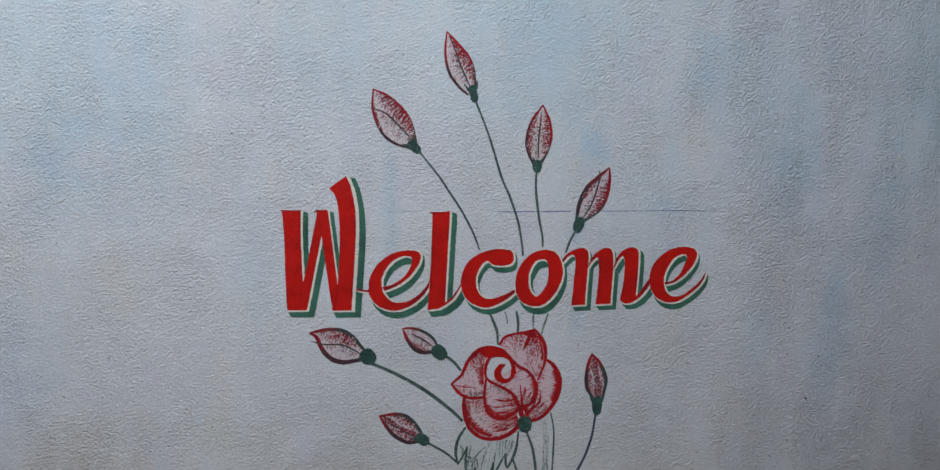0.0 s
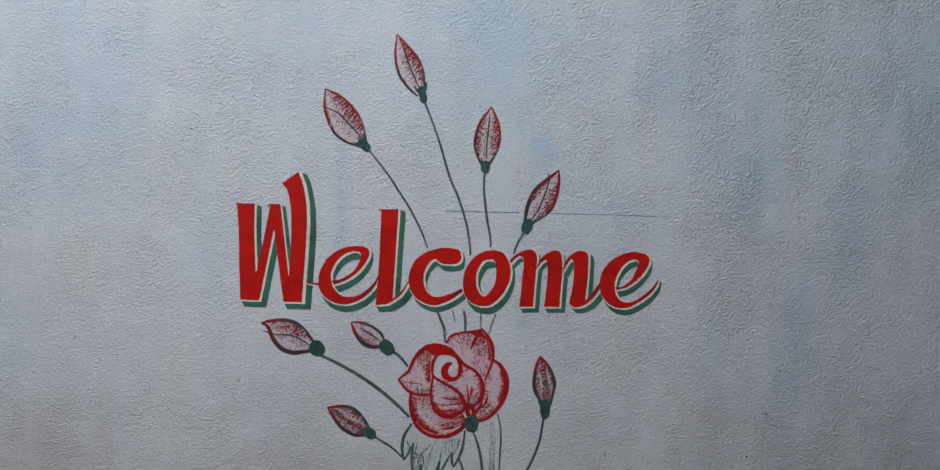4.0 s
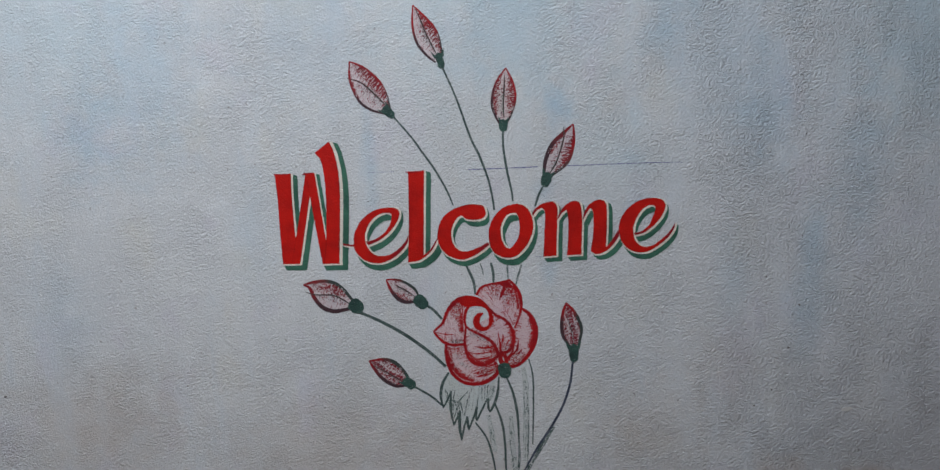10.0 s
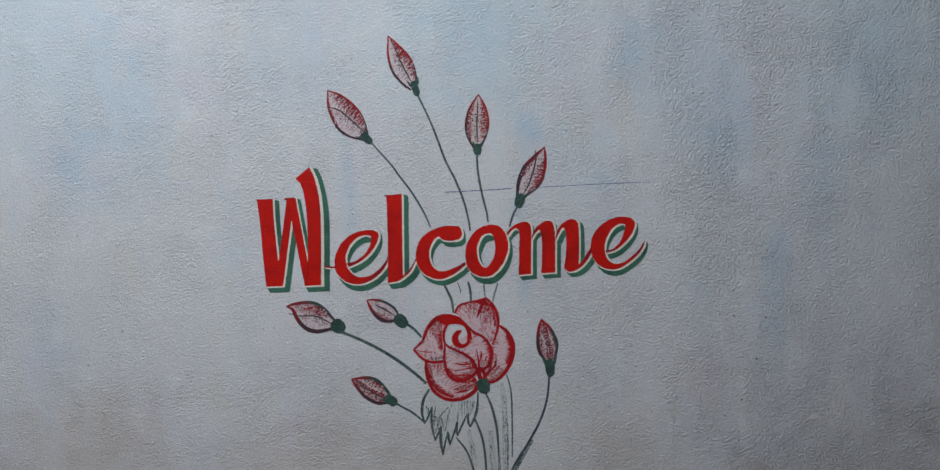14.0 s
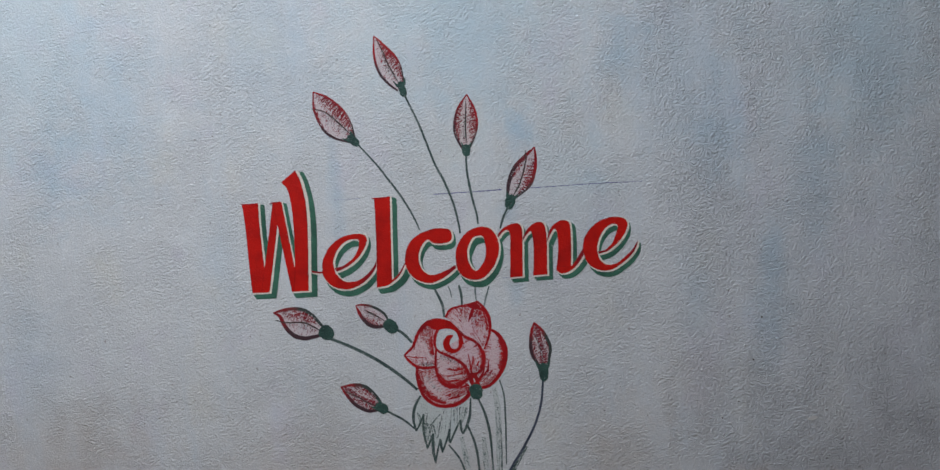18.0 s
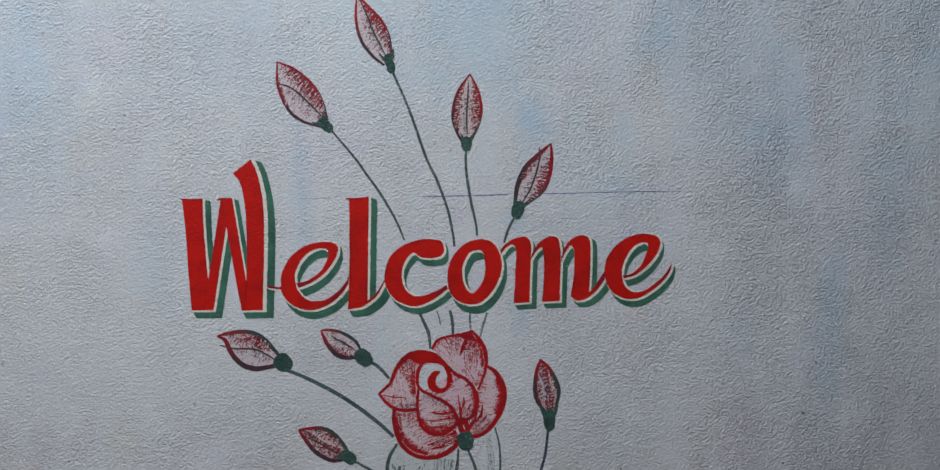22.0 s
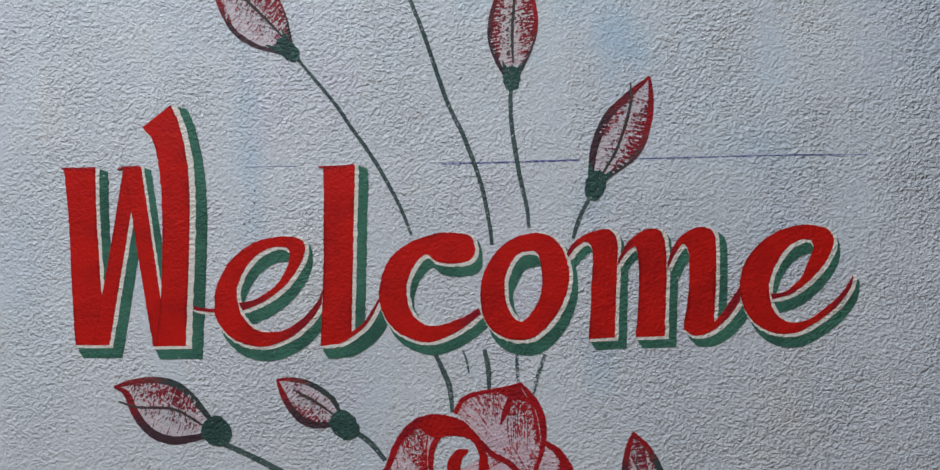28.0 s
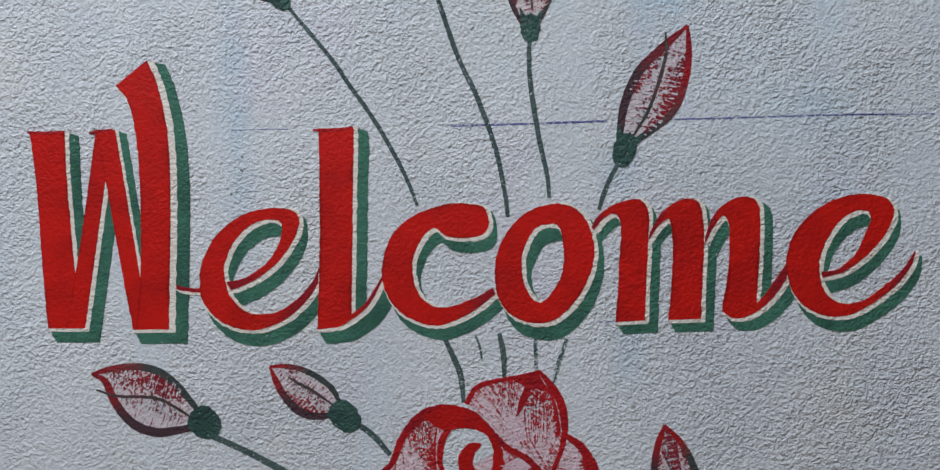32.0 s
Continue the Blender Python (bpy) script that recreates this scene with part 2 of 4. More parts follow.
def paint(name, tone, dark, cover=0.95, gloss=0.4, end=None, streak=0.35, hatch=None, under=None, lean=0.0, deep=0.75, bite=1.0, belly=0.0, rim=0.0, turn=(0.12, 0.48)):
    """Brushed paint on the sandy wall: where the grain lies deep or the brush runs dry, the whitewash shows.
    end: the tone towards which the stroke changes along its length, between the two shares of it that turn names. hatch: strokes across, how many to the length.
    under: a thin tint below the strokes. lean: how much more paint lies towards the second edge.
    bite: how much the sand grain breaks the paint up.
    belly: how much more paint lies along the middle. rim: how much darker the edges of the stroke dried."""
    n = Nodes(name)
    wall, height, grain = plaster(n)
    coarse = n.noise(n.where, 26, 3, 0.6)
    colour = n.mix(tone, dark, n.step(coarse, 0.35, 0.72))
    split = n.add("ShaderNodeSeparateXYZ")
    n.link(n.uv(), split.inputs[0])
    if end:
        along = n.math("MULTIPLY_ADD", n.math("SUBTRACT", coarse, 0.5), 0.5, split.outputs[0])
        colour = n.mix(colour, end, n.step(along, *turn))
    hair = n.noise(n.run(*(hatch or (0.03, 0.55))), 1.0, 2, 0.6)
    load = n.math("MULTIPLY_ADD", n.math("SUBTRACT", hair, 0.5), streak, n.math("MULTIPLY_ADD", n.math("SUBTRACT", grain, 0.5), bite, cover))
    if lean:
        load = n.math("MULTIPLY_ADD", n.math("SUBTRACT", split.outputs[1], 0.5), lean, load)
    if belly:
        side = n.math("SUBTRACT", split.outputs[1], 0.5)
        load = n.math("MULTIPLY_ADD", n.math("MULTIPLY", side, side), -4 * belly, n.math("ADD", load, 0.4 * belly))
    if rim:
        side = n.math("ABSOLUTE", n.math("SUBTRACT", split.outputs[1], 0.5))
        side = n.math("MULTIPLY_ADD", n.math("SUBTRACT", coarse, 0.5), 0.35, side)
        colour = n.mix(colour, tuple(0.45 * c for c in dark), n.math("MULTIPLY", n.step(side, 0.40, 0.52), rim))
    if under:
        wall = n.mix(wall, under, 0.45)
    mask = n.step(load, 0.44, 0.62)
    rough = n.math("MULTIPLY_ADD", mask, gloss - 0.85, 0.85)
    return finish(n, n.mix(wall, colour, mask), height, rough, deep, 0.18)


def plain(name, tone, rough=0.8):
    n = Nodes(name)
    n.where = n.place()
    spread = n.noise(n.where, 6, 4, 0.6)
    colour = n.mix(tuple(0.88 * c for c in tone), tuple(min(1.0, 1.1 * c) for c in tone), spread)
    return finish(n, colour, n.math("MULTIPLY", n.noise(n.where, 90, 3), 0.002), rough)


WALL = limewash()
CRIMSON = paint("deep_red_enamel", (0.46, 0.008, 0.007), (0.34, 0.007, 0.007), 0.9, 0.55, deep=0.6, rim=0.3)
RED = paint("red_enamel", (0.56, 0.009, 0.005), (0.42, 0.007, 0.005), 1.0, 0.6, deep=0.40, rim=0.6)
TAIL = paint("thin_dark_red", (0.54, 0.012, 0.006), (0.43, 0.009, 0.006), 1.0, 0.55, end=(0.27, 0.010, 0.016), deep=0.5, streak=0.4, bite=0.8, turn=(0.05, 0.6))
GREEN = paint("green_enamel", (0.055, 0.170, 0.115), (0.032, 0.100, 0.070), 0.84, 0.55, streak=0.4, bite=1.25, deep=0.6)
CREAM = paint("cream_line", (0.80, 0.73, 0.64), (0.74, 0.66, 0.58), 0.72, 0.6, streak=0.6, bite=1.3)
STEM = paint("dark_green_stem", (0.075, 0.115, 0.106), (0.040, 0.068, 0.066), 0.73, 0.6, streak=0.6, bite=1.2)
BLUE_STEM = paint("bluish_stem", (0.070, 0.085, 0.125), (0.040, 0.055, 0.080), 0.76, 0.6, streak=0.6, bite=1.2)
DRY_STEM = paint("dry_green_stem", (0.07, 0.12, 0.108), (0.045, 0.08, 0.075), 0.60, 0.6, streak=0.6)
WASH = paint("thin_green_wash", (0.17, 0.22, 0.20), (0.11, 0.16, 0.15), 0.46, 0.7, streak=0.8, hatch=(0.04, 0.5), under=(0.50, 0.54, 0.52), bite=1.2)
LEAF_WASH = paint("pale_leaf_wash", (0.24, 0.31, 0.28), (0.17, 0.24, 0.22), 0.34, 0.7, streak=0.6, hatch=(0.04, 0.3), under=(0.47, 0.55, 0.52), bite=0.8)
CALYX = paint("green_calyx", (0.045, 0.105, 0.085), (0.024, 0.055, 0.050), 0.80, 0.55, deep=0.9, streak=0.5, bite=1.4)
GREEN_OUTLINE = paint("greening_bud_outline", (0.36, 0.013, 0.017), (0.22, 0.013, 0.020), 0.90, 0.55, end=(0.050, 0.062, 0.058), streak=0.5)
OUTLINE = paint("bud_outline", (0.34, 0.013, 0.017), (0.20, 0.013, 0.020), 0.92, 0.55, end=(0.065, 0.035, 0.042), streak=0.5)
RIB = paint("bud_rib", (0.09, 0.045, 0.045), (0.05, 0.065, 0.055), 0.84, 0.6, streak=0.5)
BLUSH = paint("dry_red_petal", (0.31, 0.026, 0.045), (0.17, 0.018, 0.032), 0.42, 0.6, streak=0.9, hatch=(0.55, 0.09), under=(0.60, 0.42, 0.44), bite=0.8, belly=0.10)
DARK_BLUSH = paint("dark_red_petal", (0.24, 0.022, 0.036), (0.12, 0.018, 0.028), 0.55, 0.6, streak=0.8, hatch=(0.5, 0.09), under=(0.42, 0.26, 0.27), bite=1.0, belly=0.2)
PETAL = paint("thin_red_petal", (0.42, 0.06, 0.065), (0.31, 0.03, 0.04), 0.455, 0.6, streak=0.9, hatch=(0.45, 0.05), under=(0.70, 0.33, 0.37), bite=1.0, belly=-0.18)
STROKE = paint("red_stroke", (0.40, 0.010, 0.013), (0.26, 0.008, 0.014), 0.86, 0.55)
SHADING = paint("red_shading_stroke", (0.40, 0.011, 0.013), (0.26, 0.008, 0.014), 0.80, 0.55, streak=0.5, bite=0.8)
BUD_RED = paint("dry_bud_stroke", (0.26, 0.020, 0.028), (0.13, 0.013, 0.020), 0.61, 0.5, streak=0.8, hatch=(0.6, 0.12), under=(0.58, 0.38, 0.39), lean=-0.46, bite=1.4)
DRY_RED = paint("dry_red_stroke", (0.42, 0.018, 0.02), (0.26, 0.010, 0.016), 0.60, 0.5, streak=0.9, bite=1.2, belly=0.2)
ROSE_SHADE = paint("fading_red_shade", (0.42, 0.016, 0.020), (0.27, 0.010, 0.016), 0.66, 0.5, streak=0.8, hatch=(0.6, 0.10), under=(0.66, 0.36, 0.38), lean=-0.50, bite=1.4)
BUD_DRY = paint("dry_bud_hairs", (0.29, 0.020, 0.030), (0.17, 0.012, 0.024), 0.58, 0.5, streak=0.9, bite=1.3)
LATE_OUTLINE = paint("red_bud_outline", (0.36, 0.013, 0.017), (0.22, 0.013, 0.020), 0.92, 0.55, end=(0.060, 0.050, 0.050), streak=0.5, turn=(0.45, 0.85))
HATCH = paint("grey_hatching", (0.13, 0.060, 0.064), (0.08, 0.045, 0.048), 0.60, 0.6, streak=0.8, bite=1.3)
BLUE = paint("blue_chalk", (0.085, 0.085, 0.25), (0.15, 0.16, 0.34), 0.64, 0.8, streak=0.9, bite=1.3, under=(0.45, 0.50, 0.62))


def ledge():
    """Rough cement coat under old limewash, which settled on what faces up; the light caught there is put into its
    colour.
    """
    n = Nodes("limewashed_cement_coat")
    colour, height, grain = plaster(n, tints=True)
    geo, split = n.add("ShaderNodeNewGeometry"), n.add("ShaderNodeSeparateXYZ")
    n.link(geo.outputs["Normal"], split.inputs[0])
    lit_lime = n.math("MULTIPLY_ADD", n.math("SUBTRACT", n.noise(n.place((0.5, 1, 1)), 46, 4, 0.7), 0.5), 2.6, split.outputs[2])
    colour = n.mix(n.mix(colour, (0.40, 0.39, 0.38), 0.45), (0.80, 0.80, 0.79), n.math("MULTIPLY", n.step(lit_lime, 0.50, 1.05), 0.60))
    return finish(n, colour, n.math("MULTIPLY", height, 1.5), 0.85, gloss=0.25)


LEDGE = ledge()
DARK_SPECK = plain("dark_specks", (0.13, 0.12, 0.11), 0.9)
LUMP = plain("pale_plaster", (0.62, 0.615, 0.60), 0.85)
SIDE = plain("side_plaster", (0.34, 0.34, 0.34))
FLOOR = plain("warm_bounce_floor", (0.46, 0.34, 0.25))

# ---- painted films ----
BASE_Z = 1.35  # height of the lettering's baseline


def relief(x, z):
    """How far the hand-floated plaster stands proud at a place of the wall."""
    return 0.0016 * noise.noise((x * 4.2, 3.1, z * 4.2)) + 0.0006 * noise.noise((x * 14, 7.7, z * 14))


def spline(points, count):
    """Points evenly along a smooth curve (Catmull-Rom) through the given ones, which may have more than two numbers."""
    if len(points) == 2:
        return [tuple(a + (b - a) * i / count for a, b in zip(*points)) for i in range(count + 1)]
    pts = [tuple(2 * a - b for a, b in zip(points[0], points[1])), *points, tuple(2 * a - b for a, b in zip(points[-1], points[-2]))]
    out = []
    for i in range(count + 1):
        s = min(i / count * (len(points) - 1), len(points) - 1 - 1e-9)
        k, t = int(s), s - int(s)
        quad = zip(*pts[k : k + 4])
        out.append(tuple(0.5 * (2 * b + (c - a) * t + (2 * a - 5 * b + 4 * c - d) * t * t + (3 * b - a - 3 * c + d) * t**3) for a, b, c, d in quad))
    return out


def length(points):
    return sum(math.dist(a[:2], b[:2]) for a, b in zip(points, points[1:]))


class Film:
    """A thin coat of paint that lies on the wall; millimetres across and up from the lettering's baseline."""

    def __init__(self):
        self.verts, self.faces, self.uvs, self.runs, self.level, self.lift = [], [], [], [], 0.0, 0.02

    def spot(self, x, z, level):
        x, z = x / 1000, BASE_Z + z / 1000
        self.verts.append((x, -relief(x, z) - level / 1000, z))

    def ribbon(self, left, right, level=0.4, across=4, ragged=0.45, shift=(0, 0)):
        """Paint between two edges."""
        count = max(4, int(max(length(left), length(right)) / 2.4))
        rows = list(zip(spline(left, count), spline(right, count)))
        start, wide = len(self.verts), across + 5
        level += self.level
        self.level += self.lift
        run, last = 0.0, None
        for i, (a, b) in enumerate(rows):
            ax, az, bx, bz = a[0] + shift[0], a[1] + shift[1], b[0] + shift[0], b[1] + shift[1]
            far = max(math.hypot(bx - ax, bz - az), 1e-6)
            ux, uz = (bx - ax) / far, (bz - az) / far
            grow = min(ragged, 0.3 * far)
            p = grow * noise.noise((ax * 0.33, 1.5, az * 0.33)) + 0.5 * grow * noise.noise((ax * 0.9, 4.5, az * 0.9))
            q = grow * noise.noise((bx * 0.33, 1.5, bz * 0.33)) + 0.5 * grow * noise.noise((bx * 0.9, 4.5, bz * 0.9))
            ax, az, bx, bz = ax - ux * p, az - uz * p, bx + ux * q, bz + uz * q
            middle = ((ax + bx) / 2, (az + bz) / 2)
            run, last = run + (math.dist(middle, last) if last else 0.0), middle
            for k in range(wide):
                f = min(max((k - 2) / across, 0), 1)
                self.spot(ax + (bx - ax) * f, az + (bz - az) * f, -0.3 if k in (0, wide - 1) else level)
                self.uvs.append((i / count, f))
                self.runs.append((run, f * far))
        for i in range(count):
            for k in (0, *range(2, wide - 3), wide - 2):
                a = start + i * wide + k
                self.faces.append((a, a + wide, a + wide + 1, a + 1))
        return self

    def brush(self, points, widths, level=0.4, across=2, ragged=0.4):
        """A stroke of the brush along a curve, with its width on the way."""
        count = max(4, int(length(points) / 2.4))
        line, wide = spline(points, count), spline([(w, 0.0) for w in widths], count) if len(widths) > 1 else [(widths[0], 0)] * (count + 1)
        left, right = [], []
        for i, (x, z) in enumerate(line):
            a, b = line[max(i - 1, 0)], line[min(i + 1, count)]
            dx, dz = b[0] - a[0], b[1] - a[1]
            far = max(math.hypot(dx, dz), 1e-6)
            half = max(wide[i][0], 0.25) / 2
            left.append((x - dz / far * half, z + dx / far * half))
            right.append((x + dz / far * half, z - dx / far * half))
        return self.ribbon(left, right, level, across, ragged)

    def blob(self, a, b, wide, level=0.5, tip=0.8):
        """A rounded dab from a to b."""
        profile = [0.0, 0.72, 0.97, 1.0, 0.9, 0.62, 0.0]
        pts = [(a[0] + (b[0] - a[0]) * f, a[1] + (b[1] - a[1]) * f) for f in (-0.06, 0.04, 0.25, 0.5, 0.75, 0.96, 1.06)]
        return self.brush(pts, [w * wide for w in profile], level, 4, 1.5)

    def hairs(self, start, end, count, wide, level=0.34, seed=1, short=0.55):
        """Marks of a nearly dry brush from one curve towards another; they end where the paint ran out."""
        dice = random.Random(seed)
        self.lift = 0.003
        first, last = spline(start, 40), spline(end, 40)
        for k in range(count):
            at = min(max((k + dice.uniform(0.1, 0.9)) / count, 0.0), 1.0) * 40
            a, b = first[int(at)], last[min(40, max(0, int(at + dice.uniform(-2, 2))))]
            far, bend = dice.uniform(short, 1.0), dice.uniform(-0.06, 0.06)
            tip = (a[0] + far * (b[0] - a[0]), a[1] + far * (b[1] - a[1]))
            mid = ((a[0] + tip[0]) / 2 - bend * (tip[1] - a[1]), (a[1] + tip[1]) / 2 + bend * (tip[0] - a[0]))
            w = wide * dice.uniform(0.6, 1.25)
            self.brush([a, mid, tip], [w, 0.85 * w, 0.35], level, 2, 0.5)
        return self

    def mesh(self, name, material, base):
        me = bpy.data.meshes.new(name)
        me.from_pydata([(x - base[0], y - base[1], z - base[2]) for x, y, z in self.verts], [], self.faces)
        for title, spots in (("UVMap", self.uvs), ("Millimetres", self.runs)):
            layer = me.uv_layers.new(name=title)
            for loop in me.loops:
                layer.data[loop.index].uv = spots[loop.vertex_index]
        me.materials.append(material)
        me.shade_smooth()
        return me


BASES = {}


def thing(name, x, z, label, category, group=""):
    """The empty that carries the parts of a painted thing, at its foot on the wall."""
    ob = new(name)
    base = (x / 1000, 0.0, BASE_Z + z / 1000)
    ob.location = base
    ob.empty_display_size = 0.02
    BASES[ob.name] = base
    return tagged(ob, label, category, group)


def part(name, film, material, parent, label=""):
    ob = new(name, film.mesh(name, material, BASES[parent.name]))
    ob.parent = parent
    BASES[ob.name] = BASES[parent.name]
    return tagged(ob, label)


def single(name, film, material, x, z, label, category, group=""):
    base = (x / 1000, 0.0, BASE_Z + z / 1000)
    ob = new(name, film.mesh(name, material, base))
    ob.location = base
    return tagged(ob, label, category, group)


# ---- the place ----
def box(name, lo, hi, material, label, category=""):
    bm = bmesh.new()
    bmesh.ops.create_cube(bm, size=1.0)
    for v in bm.verts:
        v.co = Vector([lo[i] if v.co[i] < 0 else hi[i] for i in range(3)])
    me = bpy.data.meshes.new(name)
    bm.to_mesh(me)
    bm.free()
    me.materials.append(material)
    return tagged(new(name, me), label, category, kind="structure")


def mural_wall():
    """The wall that carries the mural: a slab with a hand-floated, gently uneven face."""
    xs = np.r_[-2.5, -2.0, -1.5, np.arange(-1.25, 1.2501, 0.0125), 1.5, 2.0, 2.5]
    zs = np.r_[0.0, 0.4, 0.7, np.arange(0.8, 2.1001, 0.0125), 2.4, 2.9, 3.4]
    verts = [(x, -relief(x, z), z) for z in zs for x in xs]
    wide = len(xs)
    faces = [(a, a + 1, a + wide + 1, a + wide) for j in range(len(zs) - 1) for i in range(wide - 1) for a in [j * wide + i]]
    n = len(verts)
    verts += [(-2.5, 0.2, 0), (2.5, 0.2, 0), (2.5, 0.2, 3.4), (-2.5, 0.2, 3.4)]
    low, high = list(range(wide)), [(len(zs) - 1) * wide + i for i in range(wide)]
    side_l, side_r = [j * wide for j in range(len(zs))], [j * wide + wide - 1 for j in range(len(zs))]
    faces += [(n, n + 3, n + 2, n + 1), (*low[::-1], n, n + 1), (*high, n + 2, n + 3), (*side_l, n + 3, n), (*side_r[::-1], n + 1, n + 2)]
    me = bpy.data.meshes.new("wall_north")
    me.from_pydata(verts, [], faces)
    me.materials.append(WALL)
    me.shade_smooth()
    return tagged(new("wall_north", me), "bluish-white limewashed wall of rough sandy plaster", "wall", kind="structure")


def plinth():
    """The thicker cement coat along the foot of the wall; its uneven upper edge stands a little proud."""
    xs = np.arange(-2.5, 2.5001, 0.004)
    brow = [(-2.5, 0.895), (-0.86, 0.904), (-0.78, 0.900), (-0.60, 0.891), (-0.49, 0.885), (-0.445, 0.903), (-0.35, 0.899), (-0.275, 0.914), (-0.19, 0.909), (-0.10, 0.904), (0.0, 0.908), (0.07, 0.910), (0.22, 0.893), (0.35, 0.892), (0.47, 0.883), (0.62, 0.878), (2.5, 0.885)]
    rows = []
    for x in xs:
        top = float(np.interp(x, *zip(*brow))) - 0.004 + 0.004 * noise.noise((x * 14, 0, 5)) + 0.003 * noise.noise((x * 43, 0, 8)) + 0.0015 * noise.noise((x * 110, 0, 3))
        deep = max(0.0008, 0.004 + 0.007 * noise.noise((x * 5.3, 3, 1)) + 0.003 * noise.noise((x * 31, 3, 1)))
        w = [0.0022 * noise.noise((x * 18, 9, k * 1.7)) + 0.0016 * noise.noise((x * 71, 5, k * 2.3)) for k in range(7)]
        rows.append([(x, 0.004, top + 0.004), (x, -0.35 * deep, top + 0.002 + w[1]), (x, -0.8 * deep, top - 0.002 + w[2]), (x, -deep + w[3], top - 0.009),
                     (x, -deep * 0.95 - 0.002 + w[4], top - 0.022), (x, -deep * 0.8 - 0.003 + w[5], top - 0.045), (x, -0.010 + w[6], top - 0.09), (x, -0.014, 0.45), (x, -0.014, 0.0), (x, 0.004, 0.0)])
    tall = len(rows[0])
    verts = [v for row in rows for v in row]
    faces = [(a, a + 1, a + tall + 1, a + tall) for i in range(len(rows) - 1) for k in range(tall - 1) for a in [i * tall + k]]
    me = bpy.data.meshes.new("plinth")
    me.from_pydata(verts, [], faces)
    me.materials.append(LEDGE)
    me.shade_smooth()
    return tagged(new("plinth", me), "rough grey cement plinth coat with a ragged limewashed edge, brightened as if lit", "plinth", kind="structure")


BASES["wall_north"] = (0.0, 0.0, 0.0)
wall = mural_wall()
plinth()
# unseen floor and walls added to close the place; reddish floor warms bounced light
box("floor", (-3.4, -4.2, -0.1), (3.4, 0.2, 0.0), FLOOR, "plain unseen floor, reddish to warm the bounced light", "floor")
box("wall_east", (2.5, -4.0, 0.0), (2.7, 0.2, 3.4), SIDE, "plain unseen side wall added to close the place", "wall")
box("wall_west", (-2.7, -4.0, 0.0), (-2.5, 0.2, 3.4), SIDE, "plain unseen side wall added to close the place", "wall")
box("wall_south", (-2.7, -4.2, 0.0), (2.7, -4.0, 3.4), SIDE, "plain unseen wall added facing the mural", "wall")


def ceiling():
    """An unseen roof slab added over the place, with a square opening round the lamp."""
    bm = bmesh.new()
    for lo, hi in (((-2.7, -4.2), (-1.50, 0.2)), ((-0.30, -4.2), (2.7, 0.2)), ((-1.50, -4.2), (-0.30, -2.1)), ((-1.50, -1.1), (-0.30, 0.2))):
        made = bmesh.ops.create_cube(bm, size=1.0)["verts"]
        for v in made:
            v.co = (lo[0] if v.co.x < 0 else hi[0], lo[1] if v.co.y < 0 else hi[1], 3.4 if v.co.z < 0 else 3.55)
    me = bpy.data.meshes.new("ceiling")
    bm.to_mesh(me)
    bm.free()
    me.materials.append(SIDE)
    return tagged(new("ceiling", me), "plain unseen ceiling slab added with an opening for the lamp", "ceiling", kind="structure")


ceiling()

# ---- lettering ----
W_STROKES = [
    ([(-372.5, 182), (-370.5, 142.5), (-370.5, 77), (-369.5, 13.5)], [(-342, 181.5), (-343.5, 139), (-343, 90), (-341, 13)]),
    ([(-315.5, 180.5), (-328.5, 120.5), (-341.5, 62.5), (-353.5, 13)], [(-302, 182), (-310, 140), (-323, 79), (-337, 13)]),
    ([(-314.5, 181), (-310, 140), (-302.5, 73.5), (-295, 11)], [(-298.5, 182), (-292.5, 124.5), (-286, 60.5), (-281, 11)]),
    ([(-295.5, 218.5), (-287, 207), (-282.5, 189), (-280.5, 159.5), (-281, 119.5), (-285, 61.5), (-292.5, 11.5)], [(-268, 238.5), (-260.5, 219), (-255.5, 194), (-253.5, 166.5), (-254.5, 129), (-258.5, 73), (-263.5, 11)]),
]
E_OUTER = [(-207.5, 44), (-187.5, 52), (-167, 66.5), (-151.5, 86.5), (-146, 102.5), (-150.5, 110.5), (-161.5, 113.5), (-178, 112.5), (-198, 106.5), (-218.5, 90.5), (-231.5, 68), (-234, 51.5), (-233.5, 38), (-226, 25), (-213, 14.5), (-196.5, 9.5), (-179.5, 11), (-159, 20), (-142, 35), (-132, 49.5)]
E_INNER = [(-211, 51), (-194, 55), (-177, 65.5), (-164.5, 83), (-161, 97.5), (-163, 102), (-167, 103.5), (-178.5, 103), (-192, 96.5), (-204, 83.5), (-211.5, 67.5), (-212.5, 59), (-211.5, 51), (-208.5, 39.5), (-198.5, 27.5), (-186, 23), (-169, 24.5), (-150, 36.5), (-137, 50.5), (-131.5, 61.5)]
L_STROKES = [
    ([(-127.5, 178.5), (-126.5, 175), (-127.5, 136.5), (-130, 75.5), (-134.5, 9.5)], [(-97, 179.5), (-97, 173), (-99, 135.5), (-102, 75), (-105, 18)]),
    ([(-134.5, 9), (-125, 10), (-113.5, 12), (-96.5, 23), (-86.5, 34), (-77.5, 50.5)], [(-128.5, 19), (-118.5, 19), (-104.5, 22), (-93, 31), (-83, 45.5), (-78, 53.5)]),
]
C_OUTER = [(14, 98.5), (11.5, 107.5), (6, 112), (-12.5, 114.5), (-32, 111.5), (-51.5, 103.5), (-68.5, 88), (-77, 65), (-76.5, 45.5), (-68.5, 28.5), (-54.5, 17), (-34.5, 11), (-18, 14.5), (1.5, 24.5), (18, 37.5)]
